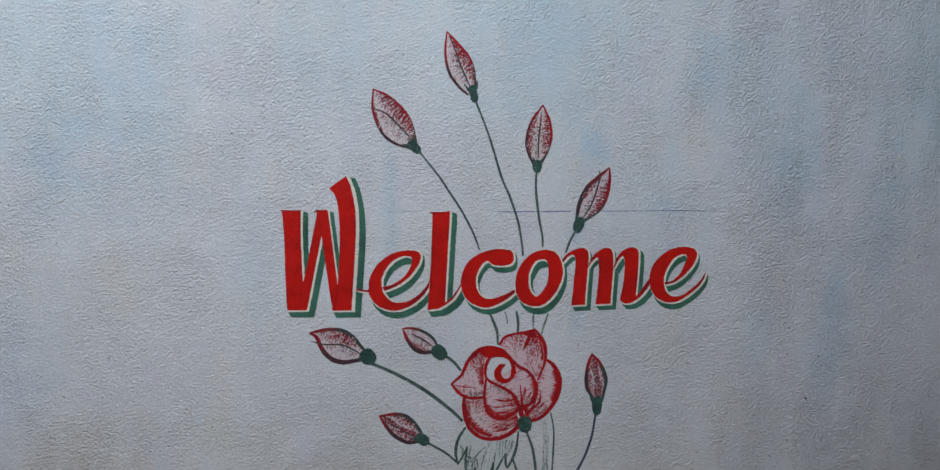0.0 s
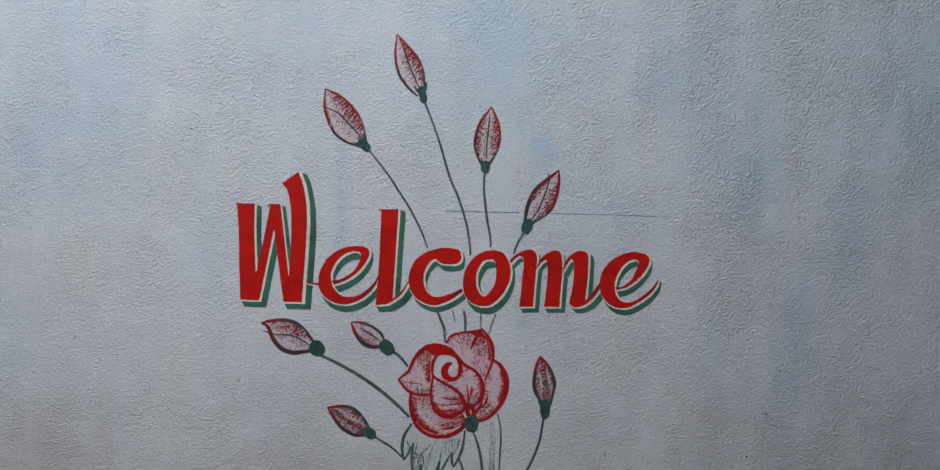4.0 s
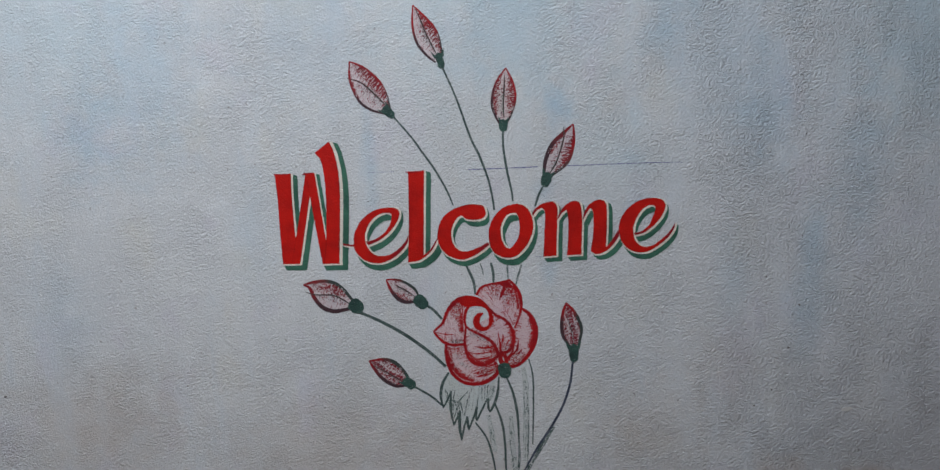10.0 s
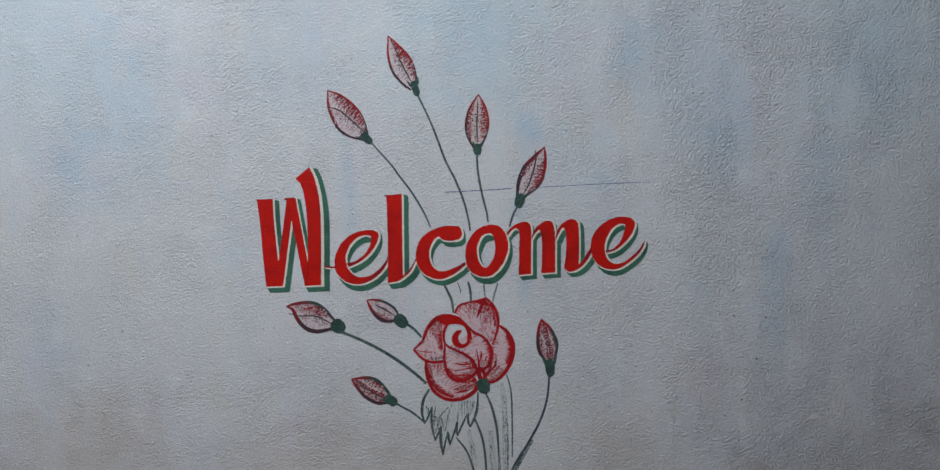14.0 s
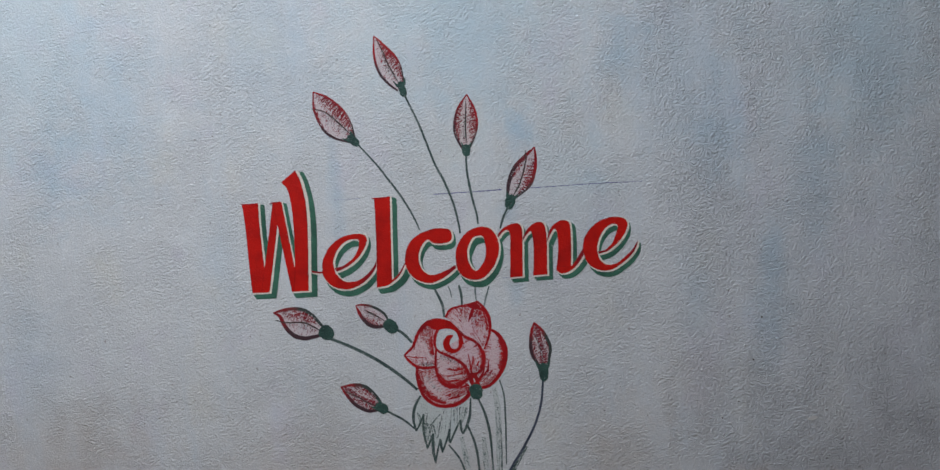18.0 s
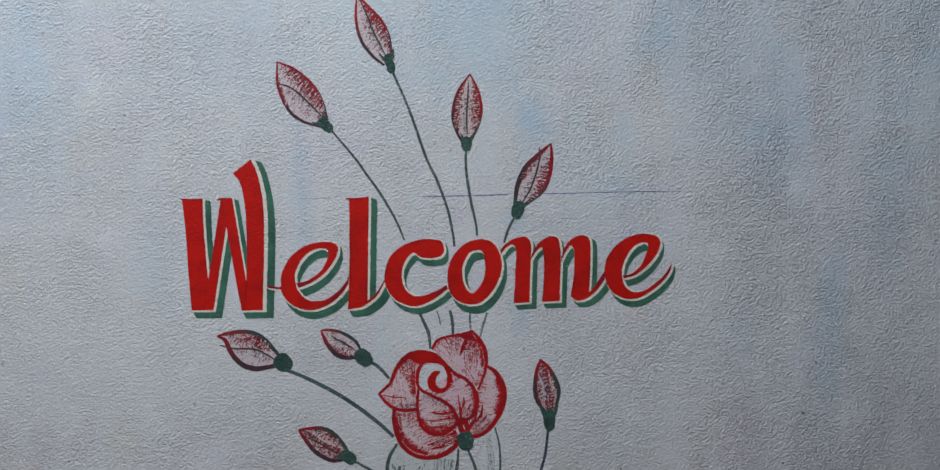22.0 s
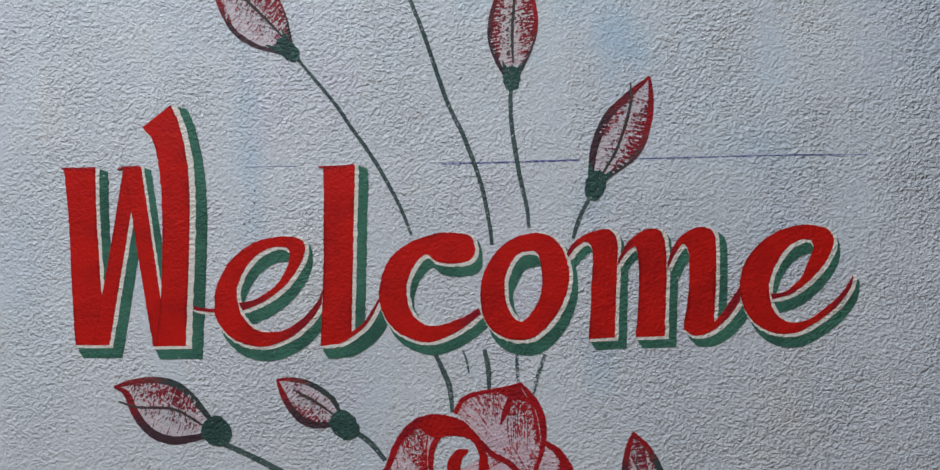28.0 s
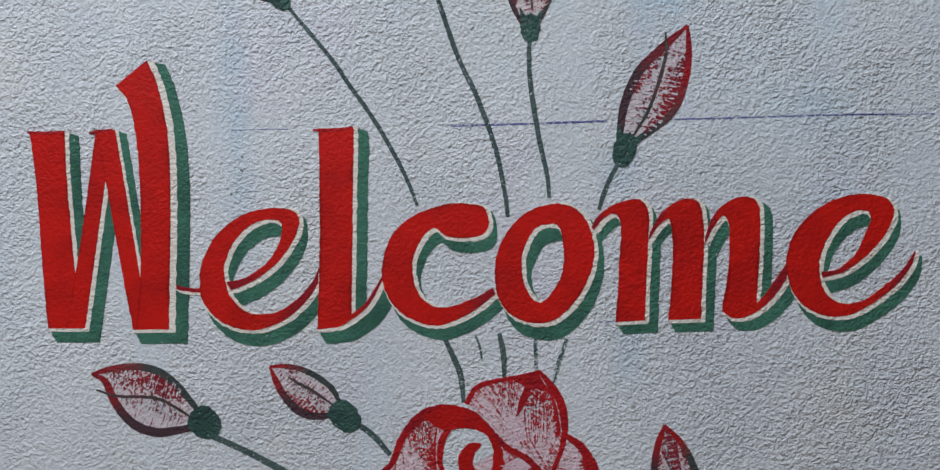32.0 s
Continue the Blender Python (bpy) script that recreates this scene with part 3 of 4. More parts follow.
C_INNER = [(13, 93.5), (9, 88.5), (2.5, 86), (-10.5, 85), (-23, 87.5), (-32.5, 94), (-42.5, 86), (-50, 71), (-51.5, 55), (-48.5, 41.5), (-40.5, 31), (-28, 26.5), (-11.5, 29.5), (4.5, 36), (16, 43)]
O_OUTER = [(70.5, 113), (86.5, 107.5), (97, 92.5), (101, 71.5), (97, 52.5), (87, 33), (71, 16.5), (53.5, 11.5), (33.5, 17.5), (21, 32.5), (17.5, 54), (21.5, 76.5), (35, 97), (51, 108.5), (70.5, 113)]
O_INNER = [(67, 96), (72.5, 91.5), (75.5, 75.5), (75.5, 62.5), (72.5, 49.5), (64.5, 36.5), (59.5, 31.5), (55, 29.5), (48.5, 33.5), (42, 47), (40.5, 60), (41.5, 72.5), (47.5, 85.5), (54.5, 93.5), (67, 96)]
M_FIRST = ([(98.5, 92.5), (105.5, 103), (118.5, 111), (134, 115), (142, 111.5), (146, 101.5), (145.5, 80.5), (144, 48), (143, 13)], [(100.5, 89.5), (107.5, 98), (114.5, 103), (120, 101.5), (122.5, 95), (123, 83.5), (122, 71), (120.5, 41), (118.5, 12)])
M_SECOND = ([(146.5, 86.5), (156, 102.5), (168.5, 112), (179.5, 114.5), (187.5, 109.5), (190.5, 96), (191.5, 73.5), (190.5, 47.5), (189.5, 13.5)], [(146, 80.5), (153, 91), (159.5, 97), (163, 97), (165, 86.5), (166, 73), (165.5, 55.5), (164, 30), (162, 13)])
M_THIRD = ([(192, 82), (197, 96.5), (206, 108), (219, 114.5), (229.5, 114), (235.5, 107.5), (237, 93), (237, 69), (236, 44), (235, 25)], [(192, 76), (198, 88.5), (204, 97.5), (208, 99.5), (211.5, 91.5), (212.5, 79.5), (212, 59.5), (210, 39.5), (207.5, 27), (207.5, 19)])
M_TAIL = ([(207, 21), (213.5, 14.5), (224.5, 14), (238.5, 21), (251, 33.5), (259.5, 46.5)], [(209.5, 29.5), (220.5, 27), (235, 26), (242.5, 34), (251, 46.5), (259, 58.5)])
LAST_OUTER = [(288.5, 46.5), (307, 52), (325.5, 66), (339, 83), (344.5, 98.5), (341, 108.5), (330, 114), (313, 115), (293.5, 109.5), (275, 97), (262.5, 78.5), (259, 59), (260.5, 46), (265.5, 33.5), (276.5, 21.5), (292.5, 14.5), (311.5, 15), (329.5, 24.5), (347.5, 38.5), (359.5, 54.5), (363, 66.5)]
LAST_INNER = [(287, 51.5), (300.5, 53.5), (313, 63), (321.5, 80.5), (326, 93), (325.5, 98), (322.5, 101), (313.5, 101), (301.5, 93.5), (291, 78), (286.5, 64), (285.5, 55.5), (286.5, 47), (289.5, 37.5), (297, 28), (311, 24.5), (326.5, 29), (344.5, 43), (353, 52), (358, 59), (362.5, 67.5)]

# how far the cream line beside the red is moved, right and up
LINE = [(1.8, 0.2), (3.4, 0.2), (3.3, -2.9), (1.6, -2.8), (0.5, -2.9)]


def shades(right, foot, down, top):
    """Where the green shade is moved to: down and out from the foot, along it, and up the right side to a little under the top."""
    path = [(foot * k / 7, -down * k / 7) for k in range(2, 8)]
    path += [(0.12 * k * right, -0.12 * k * top) for k in range(2, 8)]
    path += [((foot + right) / 2, -down), (right, -down), (right, -0.7 * down), (right, -0.5 * down), (right * 0.97, -(0.5 * down + top) / 2), (right * 0.96, -top)]
    return path


def letter(strokes, parent, label, right, foot, down, top, inner=0, ends=(), tails=(), slant=None, spread=None):
    red, shade, line = Film(), Film(), Film()
    for k, (a, b) in enumerate(strokes):
        red.ribbon(a, b, 0.85, 5, 0.6)
        wide = (spread or {}).get(k, 1.0)
        for move in shades(right * wide, foot, down, top):
            cut = 6 if k < inner and move[0] > 0.6 * right else 2 if k == slant and move[1] < -top else 0
            shade.ribbon(a[cut:], b[cut:], 0.20, 4, 0.7, move)
        for move in LINE:
            line.ribbon(a, b, 0.65, 4, 0.9, (move[0] * wide**1.6, move[1]))
        shade.level = line.level = red.level
    face = part("letter", red, RED, parent, label)
    part("drop_shadow", shade, GREEN, face, "dark green painted drop shadow")
    part("edge_line", line, CREAM, face, "thin cream line between letter and shadow")
    for k, first, last in tails:
        a, b = (side[first:last] if first < last else side[last:first][::-1] for side in strokes[k])
        part("thin_stroke", Film().ribbon(a, b, 1.0, 4, 0.5), TAIL, face, "darker red where the brush ran thin")
    for line in ends:
        part("stroke_end", Film().brush(line, [1.2, 2.4, 2.0, 1.2], 0.95, 3), STROKE, face, "dark red finishing stroke across the top")


sign = thing("welcome_lettering", 0, 0, "brush-lettered red word Welcome with green drop shadow", "lettering")
letter(W_STROKES, sign, "red brush-painted capital W with a swept right stroke", 11.5, 6, 12.5, 3.6, 0, ([(-374.5, 182), (-364, 181), (-352.5, 181), (-342, 182)], [(-321, 179.5), (-314.5, 181), (-307.5, 181.5), (-301, 182.5)]), (), 3, {2: 0.82, 3: 1.36})
letter([(E_OUTER, E_INNER)], sign, "red brush-painted letter e", 6.5, 5.5, 14, 3.5, tails=((0, 15, 20), (0, 3, 0)))
letter(L_STROKES, sign, "red brush-painted letter l", 12, 6, 12.5, 3.8, 0, ([(-131, 178), (-122, 177), (-109.5, 177.5), (-98, 179.5)],), ((1, 2, 6),))
letter([(C_OUTER, C_INNER)], sign, "red brush-painted letter c", 6.5, 5.5, 12.5, 3.5, tails=((0, 12, 15),))
letter([(O_OUTER, O_INNER)], sign, "red brush-painted letter o", 8, 6, 14.5, 5)
letter([M_FIRST, M_SECOND, M_THIRD, M_TAIL], sign, "red brush-painted letter m", 10.5, 6, 10.5, 5.5, 2, tails=((0, 3, 0), (1, 3, 0), (2, 3, 0), (3, 2, 6)))
letter([(LAST_OUTER, LAST_INNER)], sign, "red brush-painted letter e with an upswept tail", 6, 6, 12.8, 4.5, tails=((0, 16, 21), (0, 3, 0)))
part("edge_line", Film().brush([(x + 1, z - 2.6) for x, z in [(-260, 51), (-251.5, 46.5), (-242.5, 45), (-232, 44)]], [1.0, 3.0, 3.2, 2.6], 0.62), CREAM, sign, "thin cream line below the joining stroke")
part("joining_stroke", Film().brush([(-260, 51), (-251.5, 46.5), (-242.5, 45), (-232, 44)], [4.5, 3.6, 3.4, 3.8], 0.7), STROKE, sign, "thin red stroke that joins two letters")


# ---- rosebuds ----
def rosebud(left, right, rib, calyx, cup, stem, thick, label, edge=(2.6, 2.2), pointed=True, blush=(("right", 0.5, 0.1, 1.0),), grey="left", fill=None, ink=None, late=False):
    """A painted bud: edges from tip to calyx, mid rib, calyx from top to foot with its width, stem with its thickness.
    blush: where red shading fades in from an edge: which one, how far across, from where to where along it. grey: the half hatched in grey."""
    foot = stem[-1]
    ob = thing("rosebud", foot[0], foot[1], label, "rosebud", "painted rosebuds of the bouquet")
    part("petal", Film().ribbon(left, right, 0.15, 8), fill or BLUSH, ob, "pinkish petal filled with dry red hatching")
    sides = {"left": (spline(left, 20), spline(right, 20)), "right": (spline(right, 20), spline(left, 20))}
    for which, deep, start, stop in blush:
        near, far = ([p for k, p in enumerate(side) if start * 20 <= k <= stop * 20] for side in sides[which])
        count = len(near) - 1
        band = [(a[0] + f * (b[0] - a[0]), a[1] + f * (b[1] - a[1])) for k, (a, b) in enumerate(zip(near, far)) for f in [deep * math.sin(math.pi * (k + 0.6) / (count + 1.2)) ** 0.6]]
        part("shading_stroke", Film().ribbon(near, band, 0.25, 6, 0.6), BUD_RED, ob, "dry red shading that fades from the edge")
        part("dry_brush_mark", Film().hairs(near[1:-1], band[1:-1], 5 + int(length(near) / 5), 1.2, 0.30, int(abs(foot[0])) + count), BUD_DRY, ob)
    if grey:
        line = spline(rib, 20)[6:18]
        rim = [(a[0] + 0.62 * (b[0] - a[0]), a[1] + 0.62 * (b[1] - a[1])) for a, b in zip(line, sides[grey][0][7:19])]
        part("hatching", Film().hairs(line, rim, 5 + int(length(line) / 3.2), 1.1, 0.28, int(abs(foot[1])), 0.6), HATCH, ob, "fine grey hatching beside the rib")
    for side, wide, coat in zip((left, right), edge, (OUTLINE, LATE_OUTLINE if late else GREEN_OUTLINE)):
        part("outline", Film().brush(side, [2.2, 1.05 * wide, 1.2 * wide, 1.3 * wide, 1.15 * wide, 0.9 * wide], 0.35, 3), coat, ob, "red outline that darkens towards the calyx")
    part("rib", Film().brush(rib, [1.2, 2.6, 2.8, 1.6], 0.45), RIB if grey else HATCH, ob)
    green = part("calyx", Film().blob(calyx[0], calyx[1], cup, 0.6), CALYX, ob, "dark green dabbed calyx")
    (ax, az), (bx, bz) = calyx
    for swing, reach in ((-0.42, 0.45), (0.0, 0.35), (0.42, 0.5)) if pointed else ():
        dx, dz = ax - bx - swing * (az - bz), az - bz + swing * (ax - bx)
        start = (ax + 0.25 * (bx - ax) - 0.55 * swing * (az - bz), az + 0.25 * (bz - az) + 0.55 * swing * (ax - bx))
        line = [start, (start[0] + 0.5 * reach * dx, start[1] + 0.5 * reach * dz), (start[0] + reach * dx, start[1] + reach * dz)]
        part("sepal", Film().brush(line, [0.34 * cup, 0.24 * cup, 0.8], 0.55, 3), CALYX, green)
    part("stem", Film().brush(stem, [thick, 1.2 * thick, 1.2 * thick, 0.95 * thick], 0.3), ink or STEM, ob)
    return ob


rosebud([(-222.5, 378.5), (-223, 344), (-209, 309), (-188, 292), (-162.5, 284)], [(-222.5, 378.5), (-197.5, 367.5), (-173.5, 346), (-159.5, 321), (-153, 293.5)],
        [(-228, 348.5), (-204, 341), (-180.5, 320), (-158, 295.5)], [(-165, 295), (-147.5, 278)], 15,
        [(-149.5, 280.5), (-114, 236), (-99.5, 214), (-78.5, 182.5), (-57, 142), (-46, 113)], 3.0, "closed pink rosebud with a crossing rib on a long bent stem", (3.6, 3.2), True, (("right", 0.62, 0.05, 0.95), ("left", 0.2, 0.0, 0.5)), late=True)
rosebud([(-104, 471), (-106, 435.5), (-99, 405.5), (-83, 384), (-67.5, 371.5)], [(-104, 471), (-88, 455.5), (-69, 434), (-59.5, 412.5), (-55, 381)],
        [(-99, 463.5), (-90, 442), (-82.5, 421), (-65, 384.5)], [(-62.5, 386.5), (-56, 360.5)], 14,
        [(-56.5, 363.5), (-33, 306.5), (-10, 236.5), (5, 203.5), (20, 159.5), (27.5, 121), (29.5, 102)], 3.4, "tallest closed pink rosebud on a long arched stem", (3.6, 3.2), True, (("right", 0.58, 0.0, 0.95),), late=True)
rosebud([(57.5, 357.5), (38.5, 330), (31, 298.5), (36.5, 273.5), (46.5, 255.5)], [(57.5, 357.5), (70, 331), (73.5, 305.5), (68.5, 283), (56.5, 258)],
        [(55, 345.5), (53.5, 320.5), (51.5, 295.5), (52, 270)], [(51, 266), (50, 245.5)], 16,
        [(50, 247.5), (49, 235), (50, 209), (56.5, 165), (62.5, 136.5), (64, 117.5)], 3.4, "upright closed pink rosebud on a nearly straight stem", (3.6, 3.2), True, (("right", 0.5, 0.0, 0.9), ("left", 0.42, 0.0, 0.75)), late=True)
rosebud([(177, 254), (156.5, 236.5), (138, 218.5), (126, 191.5), (122, 165)], [(177, 254), (178, 232.5), (175.5, 212), (165, 184.5), (136, 161.5)],
        [(159.5, 249), (159, 227.5), (147, 190), (131.5, 164)], [(130, 167.5), (122.5, 143)], 19,
        [(122, 145.5), (115.5, 134.5), (110, 122.5), (105, 106.5)], 3.4, "closed rosebud beside the blue line on a short stem", (6.0, 4.6), True, (("right", 0.55, 0.25, 1.0), ("left", 0.42, 0.0, 0.7)), late=True)
rosebud([(-334.5, -27.5), (-323, -34), (-316, -51.5), (-306.5, -66.5), (-295, -76), (-279, -80.5), (-264, -79), (-245.5, -75.5)], [(-334.5, -27.5), (-322.5, -24.5), (-306, -22), (-289.5, -22), (-273.5, -27), (-260, -38), (-250, -50.5), (-241, -63.5)],
        [(-331.5, -41.5), (-312, -47.5), (-282.5, -49), (-264.5, -56.5), (-241.5, -72.5)], [(-247.5, -63.5), (-226.5, -81)], 27,
        [(-231, -84), (-194, -102), (-159, -122.5), (-125, -147), (-95, -173), (-72, -196)], 5.2, "large red rosebud with round calyx on a long drooping stem", (6.6, 5.2), False, (("right", 0.62, 0.0, 0.85), ("right", 0.3, 0.0, 0.5), ("left", 0.25, 0.0, 0.35)))
rosebud([(-177.5, -23), (-172, -37), (-166, -49), (-155, -61.5), (-141, -67), (-121.5, -66)], [(-177.5, -23), (-161.5, -23), (-145.5, -27.5), (-130, -37.5), (-123, -45), (-118, -55.5)],
        [(-162, -32.5), (-153, -38), (-140, -45.5), (-122.5, -58.5)], [(-123.5, -57.5), (-104.5, -78)], 24,
        [(-104, -74), (-96, -80), (-88, -87), (-76, -102.5)], 4.4, "small red rosebud with round calyx beside the rose", (5.6, 4.2), False, (("left", 0.5, 0.35, 1.0), ("right", 0.16, 0.05, 0.5)), "left")
rosebud([(159.5, -77.5), (153.5, -96), (150.5, -119.5), (153, -142.5), (165, -162)], [(159.5, -77.5), (173.5, -93.5), (183, -111.5), (188, -131.5), (182, -162.5)],
        [(159.5, -94.5), (165, -118), (171, -140), (172.5, -159.5)], [(172.5, -159.5), (173.5, -193.5)], 19,
        [(171, -192), (165, -238), (150, -283), (127, -325), (99, -368), (66, -427)], 3.9, "slender dark rosebud on a stem curving to the foot", (5.0, 4.8), True, (("left", 0.45, 0.3, 0.95), ("right", 0.3, 0.2, 0.8)), None, DARK_BLUSH, BLUE_STEM)
rosebud([(-218.5, -180), (-209, -196.5), (-194, -217), (-170.5, -231.5), (-150, -231.5)], [(-218.5, -180), (-189, -178), (-169, -185), (-151.5, -205.5), (-143, -221)],
        [(-212, -189.5), (-187.5, -202.5), (-169, -215), (-150, -225.5)], [(-153, -219.5), (-134, -235.5)], 20,
        [(-138.5, -232), (-123, -241.5), (-102.5, -255), (-81.5, -274.5)], 3.4, "low red rosebud with dark edges beside the leaf", (5.4, 5.6), True, (("right", 0.5, 0.0, 0.8),), "left", DARK_BLUSH)

# ---- the open rose ----
rose = thing("rose", 48, -230, "large open red rose painted in outline with dry-brushed petals", "rose")
PETALS = [
    ([(-90.5, -126), (-74.5, -111), (-63.5, -89), (-50, -72.5), (-27.5, -65.5)], [(-89.5, -127), (-76, -141), (-60, -151), (-37.5, -151.5), (-31.5, -111.5)]),
    ([(-69, -153.5), (-69.5, -171), (-65, -195), (-54, -214), (-32, -229.5), (5.5, -226.5)], [(-35.5, -154.5), (-33, -167.5), (-27, -181.5), (-14, -192.5), (6.5, -194), (29, -183)]),
    ([(-32, -125.5), (-32.5, -145), (-31.5, -169.5), (-19, -189.5), (4.5, -192)], [(-25.5, -125), (-9, -134), (9.5, -143.5), (23, -159.5), (28.5, -173.5)]),
    ([(-23.5, -123), (-5.5, -134.5), (17, -150.5), (31.5, -171.5)], [(20, -97.5), (42, -107.5), (58, -135.5), (41, -170)]),
    ([(29, -97.5), (55, -119.5), (70, -100), (72.5, -64.5)], [(-7, -57.5), (5.5, -42.5), (30.5, -36.5), (53.5, -32.5)]),
    ([(87, -97.5), (99.5, -130), (91.5, -168.5), (58, -198)], [(73, -89.5), (61, -125.5), (58, -162.5), (44, -193.5)]),
]
for n_petal, (left, right) in enumerate(PETALS):
    part("petal", Film().ribbon(left, right, 0.12 + 0.03 * n_petal, 8), PETAL, rose, "whitish petal with thin dry red brushing")
def petal_edge(line, widths):
    part("petal_edge", Film().brush(line, [1.32 * w for w in widths], 0.4, 3, 0.6), STROKE, rose, "bold red petal outline")


petal_edge([(-92.5, -126), (-75, -110), (-65, -88), (-52.5, -71.5), (-37, -63), (-18.5, -63), (-3.5, -68), (11, -82), (20, -94.5)], [2.5, 4, 4.5, 5.5, 6, 6, 6, 5, 4])
petal_edge([(-24.5, -79), (-31, -92), (-32.5, -111), (-25.5, -123), (-8, -133), (7.5, -141.5), (20.5, -153.5), (27.5, -168.5), (32, -179.5)], [4, 4.5, 3.6, 3.6, 3.8, 4.2, 4.8, 5, 3.5])
petal_edge([(-31, -119), (-33.5, -143), (-33, -159.5), (-28, -179.5), (-17, -190.5), (-1, -195), (14, -189.5), (31.5, -175.5)], [3.2, 3.4, 3.8, 4.2, 5, 5.5, 5.5, 4])
petal_edge([(-92.5, -126), (-82.5, -139.5), (-70, -149.5), (-55, -154), (-33.5, -153)], [2.5, 4, 4.2, 4.2, 4])
petal_edge([(-70, -151.5), (-70.5, -171), (-66.5, -194.5), (-57, -213.5), (-41.5, -227), (-22.5, -232.5), (-1, -230.5), (18, -220), (30.5, -206), (36.5, -191.5)], [4.2, 4.6, 5, 5, 5, 5.2, 6, 6.5, 6, 4])
petal_edge([(14.5, -85), (25.5, -96.5), (43, -107), (54.5, -121.5), (60, -140), (56, -159.5), (46.5, -170), (31.5, -171.5)], [4, 4, 4.2, 4.6, 5, 5, 4.4, 3.4])
petal_edge([(-9, -57.5), (0.5, -43.5), (16.5, -38), (35, -35), (55.5, -30)], [3, 3.4, 3, 3, 2.4])
petal_edge([(54.5, -30.5), (65.5, -45), (72.5, -59.5), (75, -79), (72, -98), (66, -114), (60.5, -123.5)], [2.4, 5, 5.2, 4.4, 3.2, 3, 1.6])
petal_edge([(75, -85.5), (89, -96.5), (99, -115), (101.5, -134.5), (97.5, -157), (85, -179), (69.5, -194.5), (53.5, -199.5), (42, -191.5)], [3.4, 5.5, 6.6, 7, 6.4, 5.4, 5, 4.4, 3])
part("crest", Film().ribbon([(-46, -68), (-31, -59.5), (-14.5, -60.5), (1, -68), (13.5, -82), (21, -98), (23, -112)], [(-37, -77), (-27, -81), (-13.5, -79), (0.5, -80.5), (9, -87), (13.5, -100), (13, -112)], 0.5, 5, 0.8), CRIMSON, rose, "solid red crest of the rose")
part("spiral", Film().ribbon([(3, -92), (-8, -93), (-16.5, -104.5), (-15.5, -118), (-6, -126.5), (8.5, -127), (22, -114)], [(3, -94.5), (-2, -100.5), (-4.5, -110), (-1, -117.5), (4.5, -120), (10.5, -117.5), (14, -110)], 0.55, 4), CRIMSON, rose, "solid red spiral heart")


def stroke(line, widths):
    part("shading_stroke", Film().brush(line, [1.3 * w for w in widths], 0.36, 3), SHADING, rose)


def fading(edge, inner):
    part("fading_shade", Film().ribbon(edge, inner, 0.29, 6, 0.6), ROSE_SHADE, rose, "red shade brushed out dry from the petal's edge")


def dry_marks(start, end, count, wide, seed, coat=None, short=0.5):
    part("dry_brush_mark", Film().hairs(start, end, count, wide, 0.33, seed, short), coat or DRY_RED, rose, "fan of dry red brush marks")


# first petal, below the crest
fading([(-61, -84), (-48, -72), (-33, -68)], [(-57, -100), (-47, -98), (-38, -92)])
fading([(-34, -78), (-36, -98), (-35, -128)], [(-49, -86), (-50, -108), (-43, -132)])
dry_marks([(-58, -84), (-45, -73), (-35, -74)], [(-60, -108), (-52, -112), (-46, -112)], 19, 2.0, 21)
dry_marks([(-66, -147), (-50, -151), (-37, -150)], [(-62, -138), (-50, -139), (-38, -138)], 14, 1.4, 22, HATCH)
part("vein", Film().brush([(-88, -128), (-69, -132.5), (-52, -133)], [1.0, 1.8, 0.7], 0.3), STROKE, rose)
# upper petal, down from its tip
part("petal_tip", Film().ribbon([(29, -36), (41, -32), (53, -30)], [(36, -40), (45, -44), (60, -47)], 0.38, 4, 0.7), STROKE, rose, "solid red tip of the upper petal")
stroke([(45, -42), (40, -55), (34, -69)], [4.4, 5.0, 1.0])
fading([(55, -36), (67, -55), (72, -84)], [(58, -52), (61, -68), (66, -90)])
dry_marks([(44, -42), (52, -44), (62, -50)], [(42, -96), (52, -100), (66, -88)], 24, 2.5, 23)
dry_marks([(20, -39), (28, -38), (37, -40)], [(17, -68), (24, -74), (32, -70)], 14, 1.6, 24)
# lower left petal
fading([(-69, -164), (-64, -195), (-45, -219), (-20, -229)], [(-58, -166), (-52, -190), (-36, -207), (-16, -218)])
dry_marks([(-66, -157), (-52, -158), (-38, -157)], [(-62, -182), (-50, -186), (-37, -182)], 22, 2.0, 25)
dry_marks([(-56, -166), (-46, -190), (-28, -204)], [(-46, -168), (-36, -188), (-20, -198)], 16, 1.3, 26, HATCH)
dry_marks([(25, -189), (29, -197), (31, -205)], [(-30, -205), (-27, -214), (-22, -223)], 22, 3.4, 27)
stroke([(-20, -212), (0, -206.5), (27, -192)], [1.4, 4.8, 6.0])
stroke([(-14, -219), (5, -214), (30, -203)], [1.4, 4.6, 6.2])
# inner petal
fading([(-31, -168), (-17, -189), (4, -193), (25, -181)], [(-25, -164), (-11, -179), (5, -182), (20, -172)])
dry_marks([(24, -158), (28, -168), (29, -180)], [(-18, -153), (-21, -168), (-17, -185)], 19, 2.2, 28)
dry_marks([(-24, -128), (-6, -137), (12, -147)], [(-22, -142), (-4, -148), (10, -154)], 14, 1.4, 29, HATCH)
stroke([(-15, -158), (4, -161.5), (24, -158)], [1.0, 3.0, 2.0])
stroke([(-20, -172), (2, -172), (26, -167)], [1.0, 3.2, 3.0])
stroke([(-14, -183), (6, -181.5), (28, -174)], [1.0, 3.4, 4.4])
